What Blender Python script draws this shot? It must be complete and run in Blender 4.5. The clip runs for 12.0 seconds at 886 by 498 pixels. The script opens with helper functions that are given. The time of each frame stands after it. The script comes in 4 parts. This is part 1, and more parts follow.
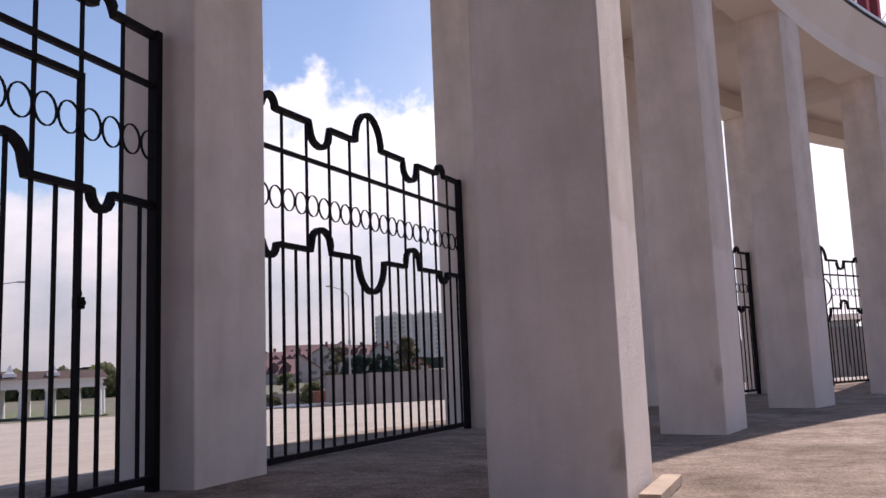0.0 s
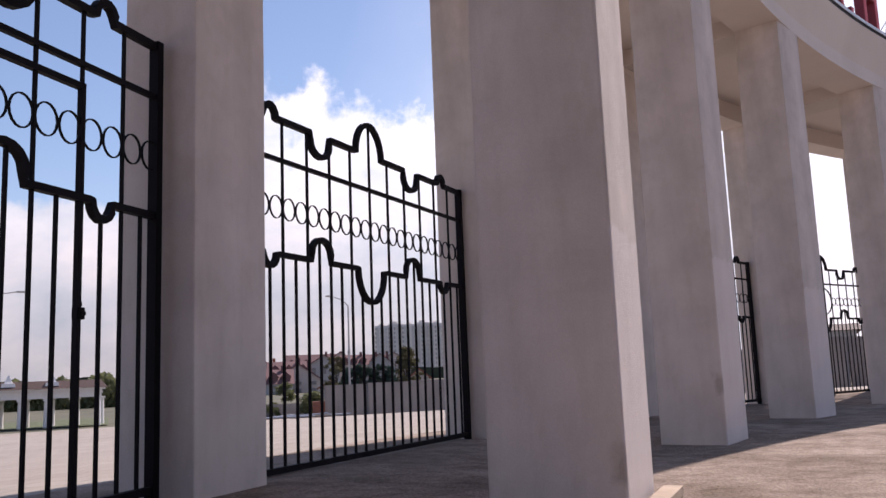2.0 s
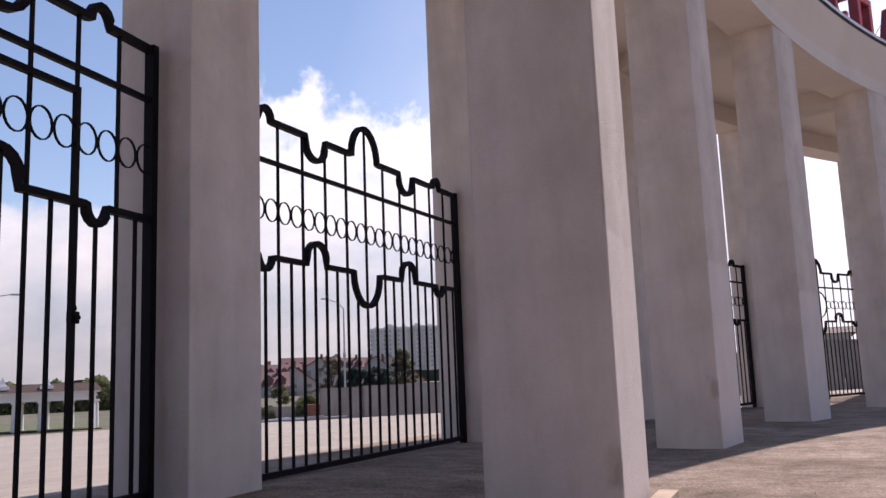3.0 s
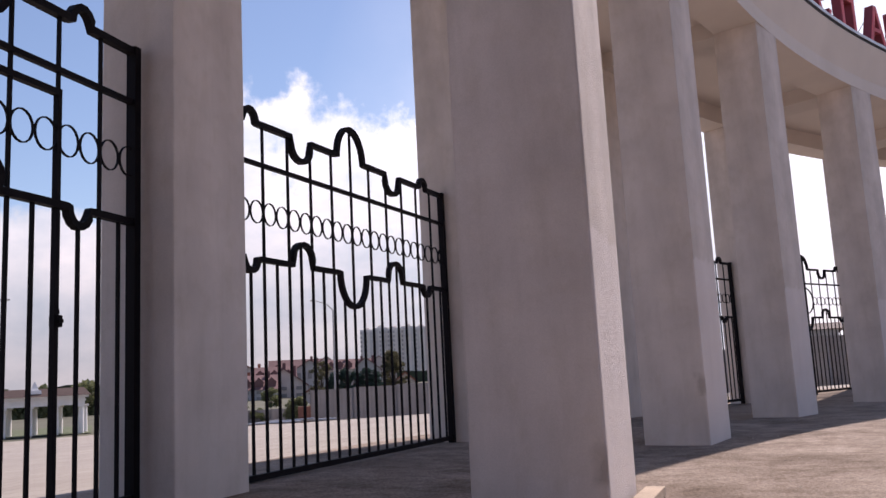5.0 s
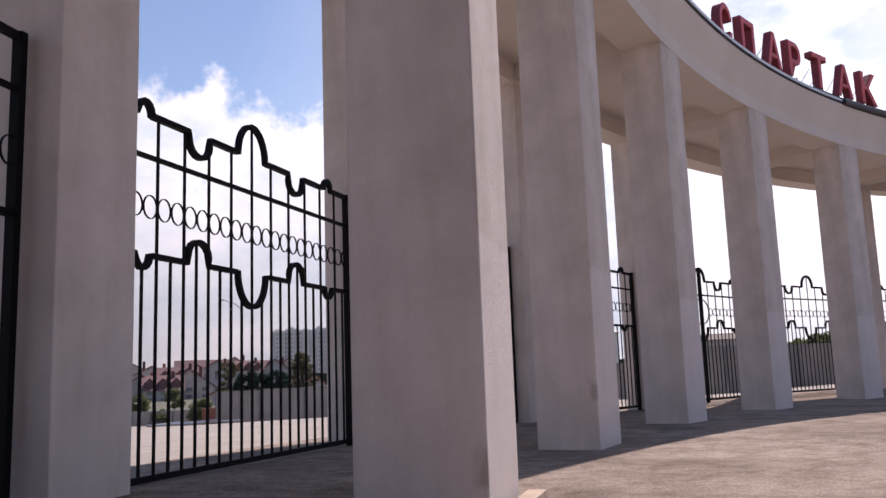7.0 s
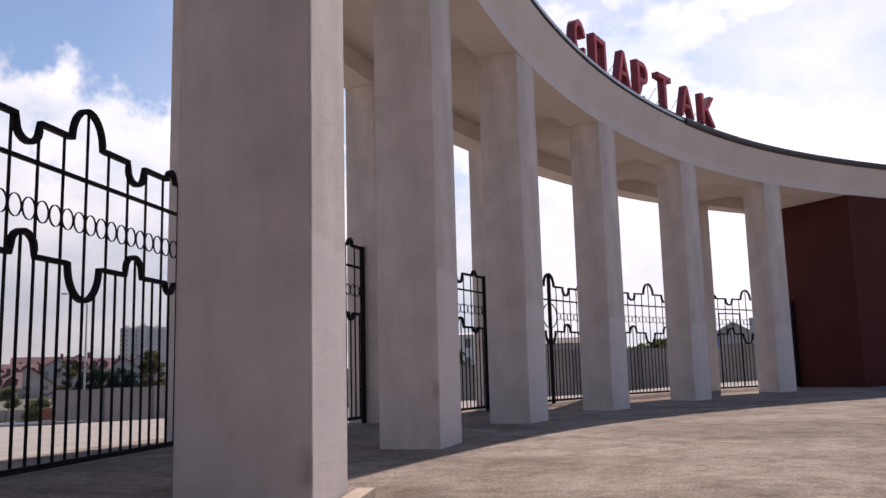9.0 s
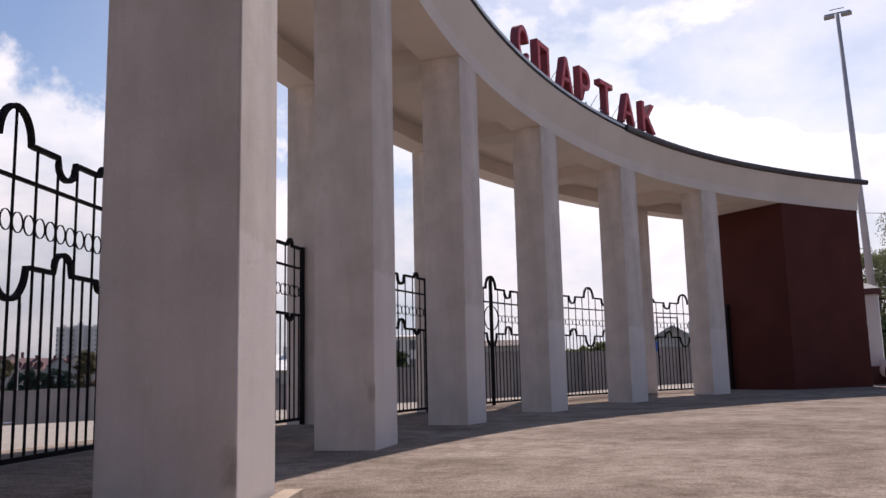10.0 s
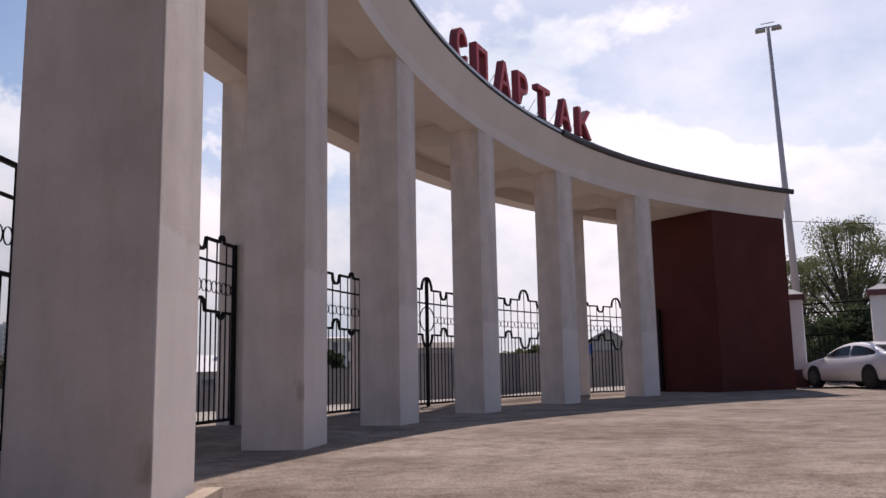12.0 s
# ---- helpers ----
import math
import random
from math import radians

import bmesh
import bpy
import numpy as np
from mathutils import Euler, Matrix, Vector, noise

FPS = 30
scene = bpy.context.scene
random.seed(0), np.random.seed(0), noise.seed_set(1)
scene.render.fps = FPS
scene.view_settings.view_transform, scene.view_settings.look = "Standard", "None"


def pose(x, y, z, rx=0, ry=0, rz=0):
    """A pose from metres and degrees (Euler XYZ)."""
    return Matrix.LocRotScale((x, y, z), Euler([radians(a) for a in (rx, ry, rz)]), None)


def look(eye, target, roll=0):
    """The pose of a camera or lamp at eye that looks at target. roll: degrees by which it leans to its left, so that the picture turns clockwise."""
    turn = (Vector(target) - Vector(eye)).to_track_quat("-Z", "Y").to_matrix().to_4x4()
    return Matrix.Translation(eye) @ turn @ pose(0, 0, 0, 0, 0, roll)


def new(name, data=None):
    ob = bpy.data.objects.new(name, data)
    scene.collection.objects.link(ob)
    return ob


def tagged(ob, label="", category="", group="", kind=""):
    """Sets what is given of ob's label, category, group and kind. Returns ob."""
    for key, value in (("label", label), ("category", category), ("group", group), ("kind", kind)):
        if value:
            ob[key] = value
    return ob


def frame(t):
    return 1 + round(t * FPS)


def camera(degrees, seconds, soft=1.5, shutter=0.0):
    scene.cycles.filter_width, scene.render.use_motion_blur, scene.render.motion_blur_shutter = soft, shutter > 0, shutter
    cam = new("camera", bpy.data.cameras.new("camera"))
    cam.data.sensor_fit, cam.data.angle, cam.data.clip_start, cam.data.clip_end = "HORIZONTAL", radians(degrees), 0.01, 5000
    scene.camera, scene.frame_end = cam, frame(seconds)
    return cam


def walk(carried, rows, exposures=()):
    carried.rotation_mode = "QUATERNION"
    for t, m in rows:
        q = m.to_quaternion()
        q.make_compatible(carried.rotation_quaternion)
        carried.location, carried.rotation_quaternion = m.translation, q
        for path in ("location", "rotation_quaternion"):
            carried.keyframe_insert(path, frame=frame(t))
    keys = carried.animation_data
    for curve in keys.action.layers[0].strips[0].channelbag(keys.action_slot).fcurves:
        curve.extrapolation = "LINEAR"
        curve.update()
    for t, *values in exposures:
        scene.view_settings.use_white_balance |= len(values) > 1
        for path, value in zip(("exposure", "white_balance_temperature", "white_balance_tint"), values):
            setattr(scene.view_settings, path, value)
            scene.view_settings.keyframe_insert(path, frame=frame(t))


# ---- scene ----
cam = camera(55.2, 12.0)
PATH = [
    (0.0, (0.000, -0.000, 0.667, 97.75, 2.17, 4.74)),
    (0.5, (0.003, -0.005, 0.673, 97.92, 2.25, 4.49)),
    (1.0, (-0.001, -0.004, 0.674, 98.25, 2.14, 4.77)),
    (1.5, (-0.003, -0.000, 0.671, 98.16, 2.17, 4.77)),
    (2.0, (-0.004, 0.002, 0.670, 98.41, 2.18, 4.72)),
    (2.5, (0.001, -0.000, 0.672, 98.59, 2.15, 4.59)),
    (3.0, (-0.005, 0.004, 0.678, 98.58, 2.19, 4.42)),
    (5.0, (0.018, 0.008, 0.671, 98.59, 2.87, 3.79)),
    (5.5, (0.043, 0.008, 0.671, 98.68, 2.89, 2.83)),
    (6.0, (0.077, 0.004, 0.661, 98.68, 2.76, 1.36)),
    (6.5, (0.107, -0.005, 0.663, 98.67, 2.30, -0.25)),
    (8.5, (0.244, -0.024, 0.653, 98.16, 1.74, -9.10)),
    (9.0, (0.280, -0.043, 0.648, 98.35, 1.51, -11.49)),
    (9.5, (0.318, -0.065, 0.650, 98.33, 1.39, -13.28)),
    (10.0, (0.356, -0.092, 0.643, 98.38, 1.32, -15.16)),
    (10.5, (0.379, -0.110, 0.641, 98.32, 1.11, -16.48)),
    (11.0, (0.404, -0.107, 0.630, 98.32, 0.72, -17.98)),
    (11.5, (0.421, -0.106, 0.621, 98.45, 0.57, -18.81)),
    (12.0, (0.424, -0.110, 0.615, 98.45, 1.07, -19.30)),
]
walk(cam, [(t, pose(*p)) for t, p in PATH], [(0.0, 0.17, 6700, 24), (6.5, 0.13, 6700, 24), (8.5, 0.0, 6700, 21.5), (10.5, -0.2, 6740, 20.5), (12.0, -0.25, 6740, 20.5)])

# ---- plan: two concentric rows of columns round a centre ----
CX, CY = 23.270, -2.031
R_FRONT, R_REAR, R_GATE = 23.522, 25.844, 26.07
TH2, STEP = 2.7026, 0.1685
COL_W, COL_D, REAR_D = 0.727, 0.60, 0.50
FRONT_W, FRONT_D = 0.765, 0.59
TWIST = {1: -1.5, 2: -2.2, 3: -2.2, 4: -1.0, 5: -0.4, 6: 0.0}   # each front column is set slightly off the ring
SHIFT = {1: 0.02}
H_BEAM, H_REAR, H_CEIL, H_BAND, H_ROOF = 5.18, 5.08, 5.40, 5.41, 6.05
SUN_AZ, SUN_EL = 29.5, 50.0


def ang(k):
    return TH2 - STEP * (k - 2)


def at(k, r, tan=0.0):
    """Plan position at bay index k and radius r, shifted along the row by tan."""
    a = ang(k)
    return Vector((CX + r * math.cos(a) + tan * math.sin(a), CY + r * math.sin(a) - tan * math.cos(a)))


def ease(a, b, v):
    u = min(1.0, max(0.0, (v - a) / (b - a)))
    return u * u * (3 - 2 * u)


def ground_z(x, y):
    """Gentle relief of the forecourt, falling away beyond the gates."""
    r = math.hypot(x - CX, y - CY)
    k = 2 - (math.atan2(y - CY, x - CX) - TH2) / STEP
    z = 0.01 - 0.04 * ease(3, 8, y) - 0.05 * ease(8, 15, y) + 0.06 * ease(16, 20, y) + 0.07 * ease(21, 28, y)
    z += 0.05 * ease(R_FRONT + 0.6, R_REAR, r) * (1 - ease(2, 4, k))
    if r > 27.0 and -9 < k < 12:
        z -= 0.045 * min(r - 27.0, 44.0) * (1 - ease(6.5, 9.5, k))
    return z


# ---- light ----
world = bpy.data.worlds.new("sky")
scene.world = world
world.use_nodes = True
wn, wl = world.node_tree.nodes, world.node_tree.links
wn.clear()


def wnode(kind, **kw):
    n = wn.new(kind)
    for key, v in kw.items():
        n.inputs[key].default_value = v
    return n


sky = wn.new("ShaderNodeTexSky")
sky.sky_type, sky.sun_disc = "NISHITA", False
sky.sun_elevation, sky.sun_rotation = radians(SUN_EL), radians(SUN_AZ)
sky.air_density, sky.dust_density, sky.ozone_density = 1.1, 0.3, 2.6
coord = wn.new("ShaderNodeTexCoord")
squash = wnode("ShaderNodeMapping")
squash.inputs["Scale"].default_value = (1.0, 1.0, 1.7)
squash.inputs["Location"].default_value = (0.35, 0.1, 0.62)
puffs = wnode("ShaderNodeTexNoise", Scale=2.6, Detail=11.0, Roughness=0.58, Distortion=0.15)
axes = wn.new("ShaderNodeSeparateXYZ")
low = wn.new("ShaderNodeMapRange")          # clouds bank up towards the horizon
low.inputs["From Min"].default_value, low.inputs["From Max"].default_value = 0.15, 0.46
low.inputs["To Min"].default_value, low.inputs["To Max"].default_value = 0.235, -0.11
side = wn.new("ShaderNodeMapRange")         # thicker towards the sun, clear behind
side.inputs["From Min"].default_value, side.inputs["From Max"].default_value = 0.55, 1.0
side.inputs["To Min"].default_value, side.inputs["To Max"].default_value = -0.27, 0.05
sunward = wn.new("ShaderNodeVectorMath")
sunward.operation = "DOT_PRODUCT"
sunward.inputs[1].default_value = (0.6, 0.8, 0.0)
wl.new(coord.outputs["Generated"], sunward.inputs[0])
add1, add2 = wn.new("ShaderNodeMath"), wn.new("ShaderNodeMath")
cover = wn.new("ShaderNodeMapRange")
cover.interpolation_type = "SMOOTHSTEP"
cover.inputs["From Min"].default_value, cover.inputs["From Max"].default_value = 0.52, 0.64
shade = wnode("ShaderNodeTexNoise", Scale=5.0, Detail=6.0, Roughness=0.6)
tone = wn.new("ShaderNodeValToRGB")
tone.color_ramp.elements[0].position, tone.color_ramp.elements[1].position = 0.36, 0.66
tone.color_ramp.elements[0].color, tone.color_ramp.elements[1].color = (5.8, 6.6, 7.5, 1), (9.5, 9.4, 9.7, 1)
glow = wn.new("ShaderNodeMapRange")         # clouds brighten towards the sun
glow.inputs["From Min"].default_value, glow.inputs["From Max"].default_value = 0.55, 1.0
glow.inputs["To Min"].default_value, glow.inputs["To Max"].default_value = 0.92, 1.22
bright = wn.new("ShaderNodeVectorMath")
bright.operation = "SCALE"
blend = wn.new("ShaderNodeMix")
blend.data_type = "RGBA"
bg = wnode("ShaderNodeBackground", Strength=0.12)
wout = wn.new("ShaderNodeOutputWorld")
wl.new(coord.outputs["Generated"], squash.inputs["Vector"])
wl.new(squash.outputs["Vector"], puffs.inputs["Vector"])
wl.new(squash.outputs["Vector"], shade.inputs["Vector"])
wl.new(coord.outputs["Generated"], axes.inputs[0])
wl.new(axes.outputs["Z"], low.inputs["Value"])
wl.new(sunward.outputs["Value"], side.inputs["Value"])
wl.new(puffs.outputs[0], add1.inputs[0])
wl.new(low.outputs[0], add1.inputs[1])
wl.new(add1.outputs[0], add2.inputs[0])
wl.new(side.outputs[0], add2.inputs[1])


def wmath(op, a, b):
    q = wn.new("ShaderNodeMath")
    q.operation = op
    for i, v in enumerate((a, b)):
        if isinstance(v, (int, float)):
            q.inputs[i].default_value = v
        else:
            wl.new(v, q.inputs[i])
    return q.outputs[0]


# a cumulus bank over the town: rounded heaps above a level base, with billowed edges
billow = wnode("ShaderNodeTexNoise", Scale=11.0, Detail=9.0, Roughness=0.56)
wl.new(coord.outputs["Generated"], billow.inputs["Vector"])
bank = wmath("MULTIPLY", wmath("SUBTRACT", 0.185, axes.outputs["Z"]), 4.0)
for centre, reach in (((-0.205, 0.948, 0.243), 0.9961), ((-0.295, 0.925, 0.240), 0.9958), ((-0.115, 0.967, 0.228), 0.9957), ((-0.03, 0.977, 0.225), 0.9960), ((0.09, 0.977, 0.20), 0.9960), ((-0.24, 0.95, 0.17), 0.9945)):
    heap = wn.new("ShaderNodeVectorMath")
    heap.operation = "DOT_PRODUCT"
    heap.inputs[1].default_value = Vector(centre).normalized()
    wl.new(coord.outputs["Generated"], heap.inputs[0])
    bank = wmath("MAXIMUM", bank, wmath("MULTIPLY", wmath("SUBTRACT", heap.outputs["Value"], reach), 22.0))
bank = wmath("ADD", bank, wmath("MULTIPLY", wmath("SUBTRACT", billow.outputs[0], 0.5), 0.50))
cumulus = wn.new("ShaderNodeMapRange")
cumulus.interpolation_type = "SMOOTHSTEP"
cumulus.inputs["From Min"].default_value, cumulus.inputs["From Max"].default_value = -0.02, 0.05
wl.new(bank, cumulus.inputs["Value"])
base = wn.new("ShaderNodeMapRange")         # grey cloud bases low over the town, away from the sun
base.inputs["From Min"].default_value, base.inputs["From Max"].default_value = 0.02, 0.27
base.inputs["To Min"].default_value, base.inputs["To Max"].default_value = 0.52, 1.12
wl.new(axes.outputs["Z"], base.inputs["Value"])
near_sun = wn.new("ShaderNodeMapRange")
near_sun.inputs["From Min"].default_value, near_sun.inputs["From Max"].default_value = 0.70, 0.97
near_sun.inputs["To Max"].default_value = 0.5
wl.new(sunward.outputs["Value"], near_sun.inputs["Value"])
base_tone = wmath("ADD", base.outputs[0], wmath("MULTIPLY", wmath("SUBTRACT", 1.0, base.outputs[0]), near_sun.outputs[0]))
veil = wn.new("ShaderNodeMapRange")         # thin high cloud towards the sun
veil.inputs["From Min"].default_value, veil.inputs["From Max"].default_value = 0.62, 1.0
veil.inputs["To Min"].default_value, veil.inputs["To Max"].default_value = 0.0, 0.66
most = wn.new("ShaderNodeMath")
most.operation = "MAXIMUM"
wl.new(sunward.outputs["Value"], veil.inputs["Value"])
wl.new(shade.outputs[0], tone.inputs["Fac"])
wl.new(add2.outputs[0], cover.inputs["Value"])
wl.new(wmath("MAXIMUM", cover.outputs[0], cumulus.outputs[0]), most.inputs[0])
wl.new(veil.outputs[0], most.inputs[1])
wl.new(most.outputs[0], blend.inputs["Factor"])
wl.new(sky.outputs[0], blend.inputs["A"])
wl.new(sunward.outputs["Value"], glow.inputs["Value"])
wl.new(tone.outputs[0], bright.inputs[0])
wl.new(wmath("MULTIPLY", glow.outputs[0], base_tone), bright.inputs["Scale"])
wl.new(bright.outputs[0], blend.inputs["B"])
wl.new(blend.outputs["Result"], bg.inputs["Color"])
wl.new(bg.outputs[0], wout.inputs["Surface"])

sun = new("sun", bpy.data.lights.new("sun", "SUN"))
sun.data.energy, sun.data.angle, sun.data.color = 5.0, radians(0.6), (1.0, 0.95, 0.88)
sa, se = radians(SUN_AZ), radians(SUN_EL)
sun.matrix_world = look((0, 0, 30), Vector((0, 0, 30)) - Vector((math.sin(sa) * math.cos(se), math.cos(sa) * math.cos(se), math.sin(se))))


# ---- materials ----
def material(name, base, rough=0.8, metal=0.0, vary=0.12, scale=3.0, fine=60.0, bump=0.1, tint=None, stain=0.0, spec=0.5):
    """Base colour varied at two scales, with stains and fine relief."""
    m = bpy.data.materials.new(name)
    m.use_nodes = True
    n, l = m.node_tree.nodes, m.node_tree.links
    b = n["Principled BSDF"]
    b.inputs["Roughness"].default_value, b.inputs["Metallic"].default_value = rough, metal
    b.inputs["Specular IOR Level"].default_value = spec
    c = n.new("ShaderNodeTexCoord")
    big, small = n.new("ShaderNodeTexNoise"), n.new("ShaderNodeTexNoise")
    big.inputs["Scale"].default_value, big.inputs["Detail"].default_value = scale, 5
    small.inputs["Scale"].default_value, small.inputs["Detail"].default_value = fine, 3
    l.new(c.outputs["Object"], big.inputs["Vector"])
    l.new(c.outputs["Object"], small.inputs["Vector"])
    ramp = n.new("ShaderNodeValToRGB")
    dark = tuple(v * (1 - vary) for v in (tint or base))
    ramp.color_ramp.elements[0].position, ramp.color_ramp.elements[1].position = 0.3, 0.7
    ramp.color_ramp.elements[0].color = (*dark, 1)
    ramp.color_ramp.elements[1].color = (*[min(1, v * (1 + vary * 0.5)) for v in base], 1)
    l.new(big.outputs[0], ramp.inputs["Fac"])
    mix = n.new("ShaderNodeMix")
    mix.data_type, mix.blend_type = "RGBA", "MULTIPLY"
    mix.inputs["Factor"].default_value = min(1.0, vary * 2.0)
    l.new(ramp.outputs[0], mix.inputs["A"])
    grain = n.new("ShaderNodeValToRGB")
    grain.color_ramp.elements[0].position, grain.color_ramp.elements[1].position = 0.3, 0.65
    grain.color_ramp.elements[0].color, grain.color_ramp.elements[1].color = (0.7, 0.7, 0.7, 1), (1, 1, 1, 1)
    l.new(small.outputs[0], grain.inputs["Fac"])
    l.new(grain.outputs[0], mix.inputs["B"])
    last = mix.outputs["Result"]
    if stain:
        st = n.new("ShaderNodeTexNoise")
        st.inputs["Scale"].default_value, st.inputs["Detail"].default_value = scale * 0.35, 6
        st.inputs["Distortion"].default_value = 0.8
        mp = n.new("ShaderNodeMapping")
        mp.inputs["Scale"].default_value = (1, 1, 0.18)
        l.new(c.outputs["Object"], mp.inputs["Vector"])
        l.new(mp.outputs[0], st.inputs["Vector"])
        sr = n.new("ShaderNodeValToRGB")
        sr.color_ramp.elements[0].position, sr.color_ramp.elements[1].position = 0.32, 0.55
        sr.color_ramp.elements[0].color, sr.color_ramp.elements[1].color = (1 - stain, 1 - stain * 1.05, 1 - stain * 1.15, 1), (1, 1, 1, 1)
        l.new(st.outputs[0], sr.inputs["Fac"])
        m2 = n.new("ShaderNodeMix")
        m2.data_type, m2.blend_type = "RGBA", "MULTIPLY"
        m2.inputs["Factor"].default_value = 1.0
        l.new(last, m2.inputs["A"])
        l.new(sr.outputs[0], m2.inputs["B"])
        last = m2.outputs["Result"]
    l.new(last, b.inputs["Base Color"])
    if bump:
        bp = n.new("ShaderNodeBump")
        bp.inputs["Strength"].default_value, bp.inputs["Distance"].default_value = min(1, bump * 4), 0.01
        l.new(small.outputs[0], bp.inputs["Height"])
        l.new(bp.outputs[0], b.inputs["Normal"])
    return m


def stucco(name, coat_sun=None, stain_at=None, cast_depth=0.8):
    """Hand-plastered white wall paint; the first height tops fresher paint on the inner face, with sunlight painted in
    on column 1; stain_at: height of a damp patch on the side.
    """
    m = material(name, (0.765, 0.673, 0.618), 0.92, vary=0.13, scale=2.2, fine=150, bump=0.03, stain=0.24)
    n, l = m.node_tree.nodes, m.node_tree.links
    b = n["Principled BSDF"]
    last = b.inputs["Base Color"].links[0].from_socket
    c, ax, wob = n.new("ShaderNodeTexCoord"), n.new("ShaderNodeSeparateXYZ"), n.new("ShaderNodeTexNoise")
    wob.inputs["Scale"].default_value, wob.inputs["Detail"].default_value = 9.0, 6
    l.new(c.outputs["Object"], ax.inputs[0])
    l.new(c.outputs["Object"], wob.inputs["Vector"])

    def step(sock, lo, hi, a=0.0, z=1.0):
        r = n.new("ShaderNodeMapRange")
        r.inputs["From Min"].default_value, r.inputs["From Max"].default_value = lo, hi
        r.inputs["To Min"].default_value, r.inputs["To Max"].default_value = a, z
        l.new(sock, r.inputs["Value"])
        return r.outputs[0]

    def calc(op, a, z):
        q = n.new("ShaderNodeMath")
        q.operation = op
        for i, v in enumerate((a, z)):
            if isinstance(v, (int, float)):
                q.inputs[i].default_value = v
            else:
                l.new(v, q.inputs[i])
        return q.outputs[0]

    def over(prev, colour, fac, kind="MULTIPLY"):
        x = n.new("ShaderNodeMix")
        x.data_type, x.blend_type = "RGBA", kind
        l.new(fac, x.inputs["Factor"])
        l.new(prev, x.inputs["A"])
        x.inputs["B"].default_value = (*colour, 1)
        return x.outputs["Result"]
    edge = step(wob.outputs[0], 0.3, 0.7, -0.03, 0.03)
    # blotches and runs left by patching and rain
    runs, squash_z = n.new("ShaderNodeTexNoise"), n.new("ShaderNodeMapping")
    runs.inputs["Scale"].default_value, runs.inputs["Detail"].default_value, runs.inputs["Roughness"].default_value = 7.0, 8, 0.62
    squash_z.inputs["Scale"].default_value = (1, 1, 0.28)
    l.new(c.outputs["Object"], squash_z.inputs["Vector"])
    l.new(squash_z.outputs[0], runs.inputs["Vector"])
    last = over(last, (0.93, 0.925, 0.905), step(runs.outputs[0], 0.50, 0.66))
    last = over(last, (0.97, 0.965, 0.95), step(wob.outputs[0], 0.52, 0.62))
    # paler lower inner face: fresher paint, plus painted-in sunlight on the nearest column
    if coat_sun:
        fac = calc("MULTIPLY", step(calc("ADD", ax.outputs["Z"], edge), coat_sun - 0.01, coat_sun + 0.02, 0.5, 0.0), step(ax.outputs["Y"], 0.006, 0.016, 1.0, 0.0))
        last = over(last, (0.80, 0.715, 0.69), fac, "MIX")
    if stain_at:
        dz = calc("ABSOLUTE", calc("SUBTRACT", calc("ADD", ax.outputs["Z"], edge), stain_at), 0)
        fz = step(dz, 0.05, 0.11, 0.70, 0.0)
        fy = step(calc("ADD", ax.outputs["Y"], edge), 0.05, 0.09, 1.0, 0.0)
        fx = step(ax.outputs["X"], -FRONT_W / 2 + 0.006, -FRONT_W / 2 + 0.016, 1.0, 0.0)
        last = over(last, (0.60, 0.57, 0.53), calc("MULTIPLY", fz, calc("MULTIPLY", fy, fx)))
    l.new(last, b.inputs["Base Color"])
    # rough-cast finish on the face towards the court
    cast, bump, under = n.new("ShaderNodeTexNoise"), n.new("ShaderNodeBump"), b.inputs["Normal"].links[0].from_socket
    cast.inputs["Scale"].default_value, cast.inputs["Detail"].default_value, cast.inputs["Roughness"].default_value = 125.0, 5, 0.7
    l.new(c.outputs["Object"], cast.inputs["Vector"])
    grain = calc("MULTIPLY", step(cast.outputs[0], 0.3, 0.7), step(ax.outputs["Y"], 0.004, 0.016, 1.0, 0.0))
    bump.inputs["Strength"].default_value, bump.inputs["Distance"].default_value = cast_depth, 0.006
    l.new(grain, bump.inputs["Height"])
    l.new(under, bump.inputs["Normal"])
    l.new(bump.outputs[0], b.inputs["Normal"])
    return m


STUCCO = stucco("stucco", cast_depth=0.08)
# column 1: the stretch below 1.40 m also holds the sun's mark as colour
STUCCO_FRONT = {1: stucco("stucco_patched_sunlit", 1.40, 0.32), 2: stucco("stucco_stained", 1.72, 0.60)}
STUCCO_COAT = stucco("stucco_coated", 1.72)
PLASTER = material("plaster", (0.71, 0.628, 0.565), 0.9, vary=0.06, scale=1.2, fine=120, bump=0.08, stain=0.08)
IRON = material("black_iron", (0.0075, 0.0055, 0.0075), 0.62, spec=0.12, vary=0.25, scale=9, fine=150, bump=0.05)
ROOF = material("roof_metal", (0.022, 0.017, 0.018), 0.55, 0.0, spec=0.3, vary=0.2, scale=2, fine=40, bump=0.03)
BROWN = material("brown_cladding", (0.092, 0.026, 0.021), 0.9, spec=0.2, vary=0.16, scale=1.2, fine=70, bump=0.05)
ASPHALT = material("worn_concrete", (0.455, 0.378, 0.322), 0.97, vary=0.12, scale=9.0, fine=55, bump=0.6, stain=0.10, spec=0.02)
an, al = ASPHALT.node_tree.nodes, ASPHALT.node_tree.links
apr = an["Principled BSDF"]
prev = apr.inputs["Base Color"].links[0].from_socket
aco = an.new("ShaderNodeTexCoord")
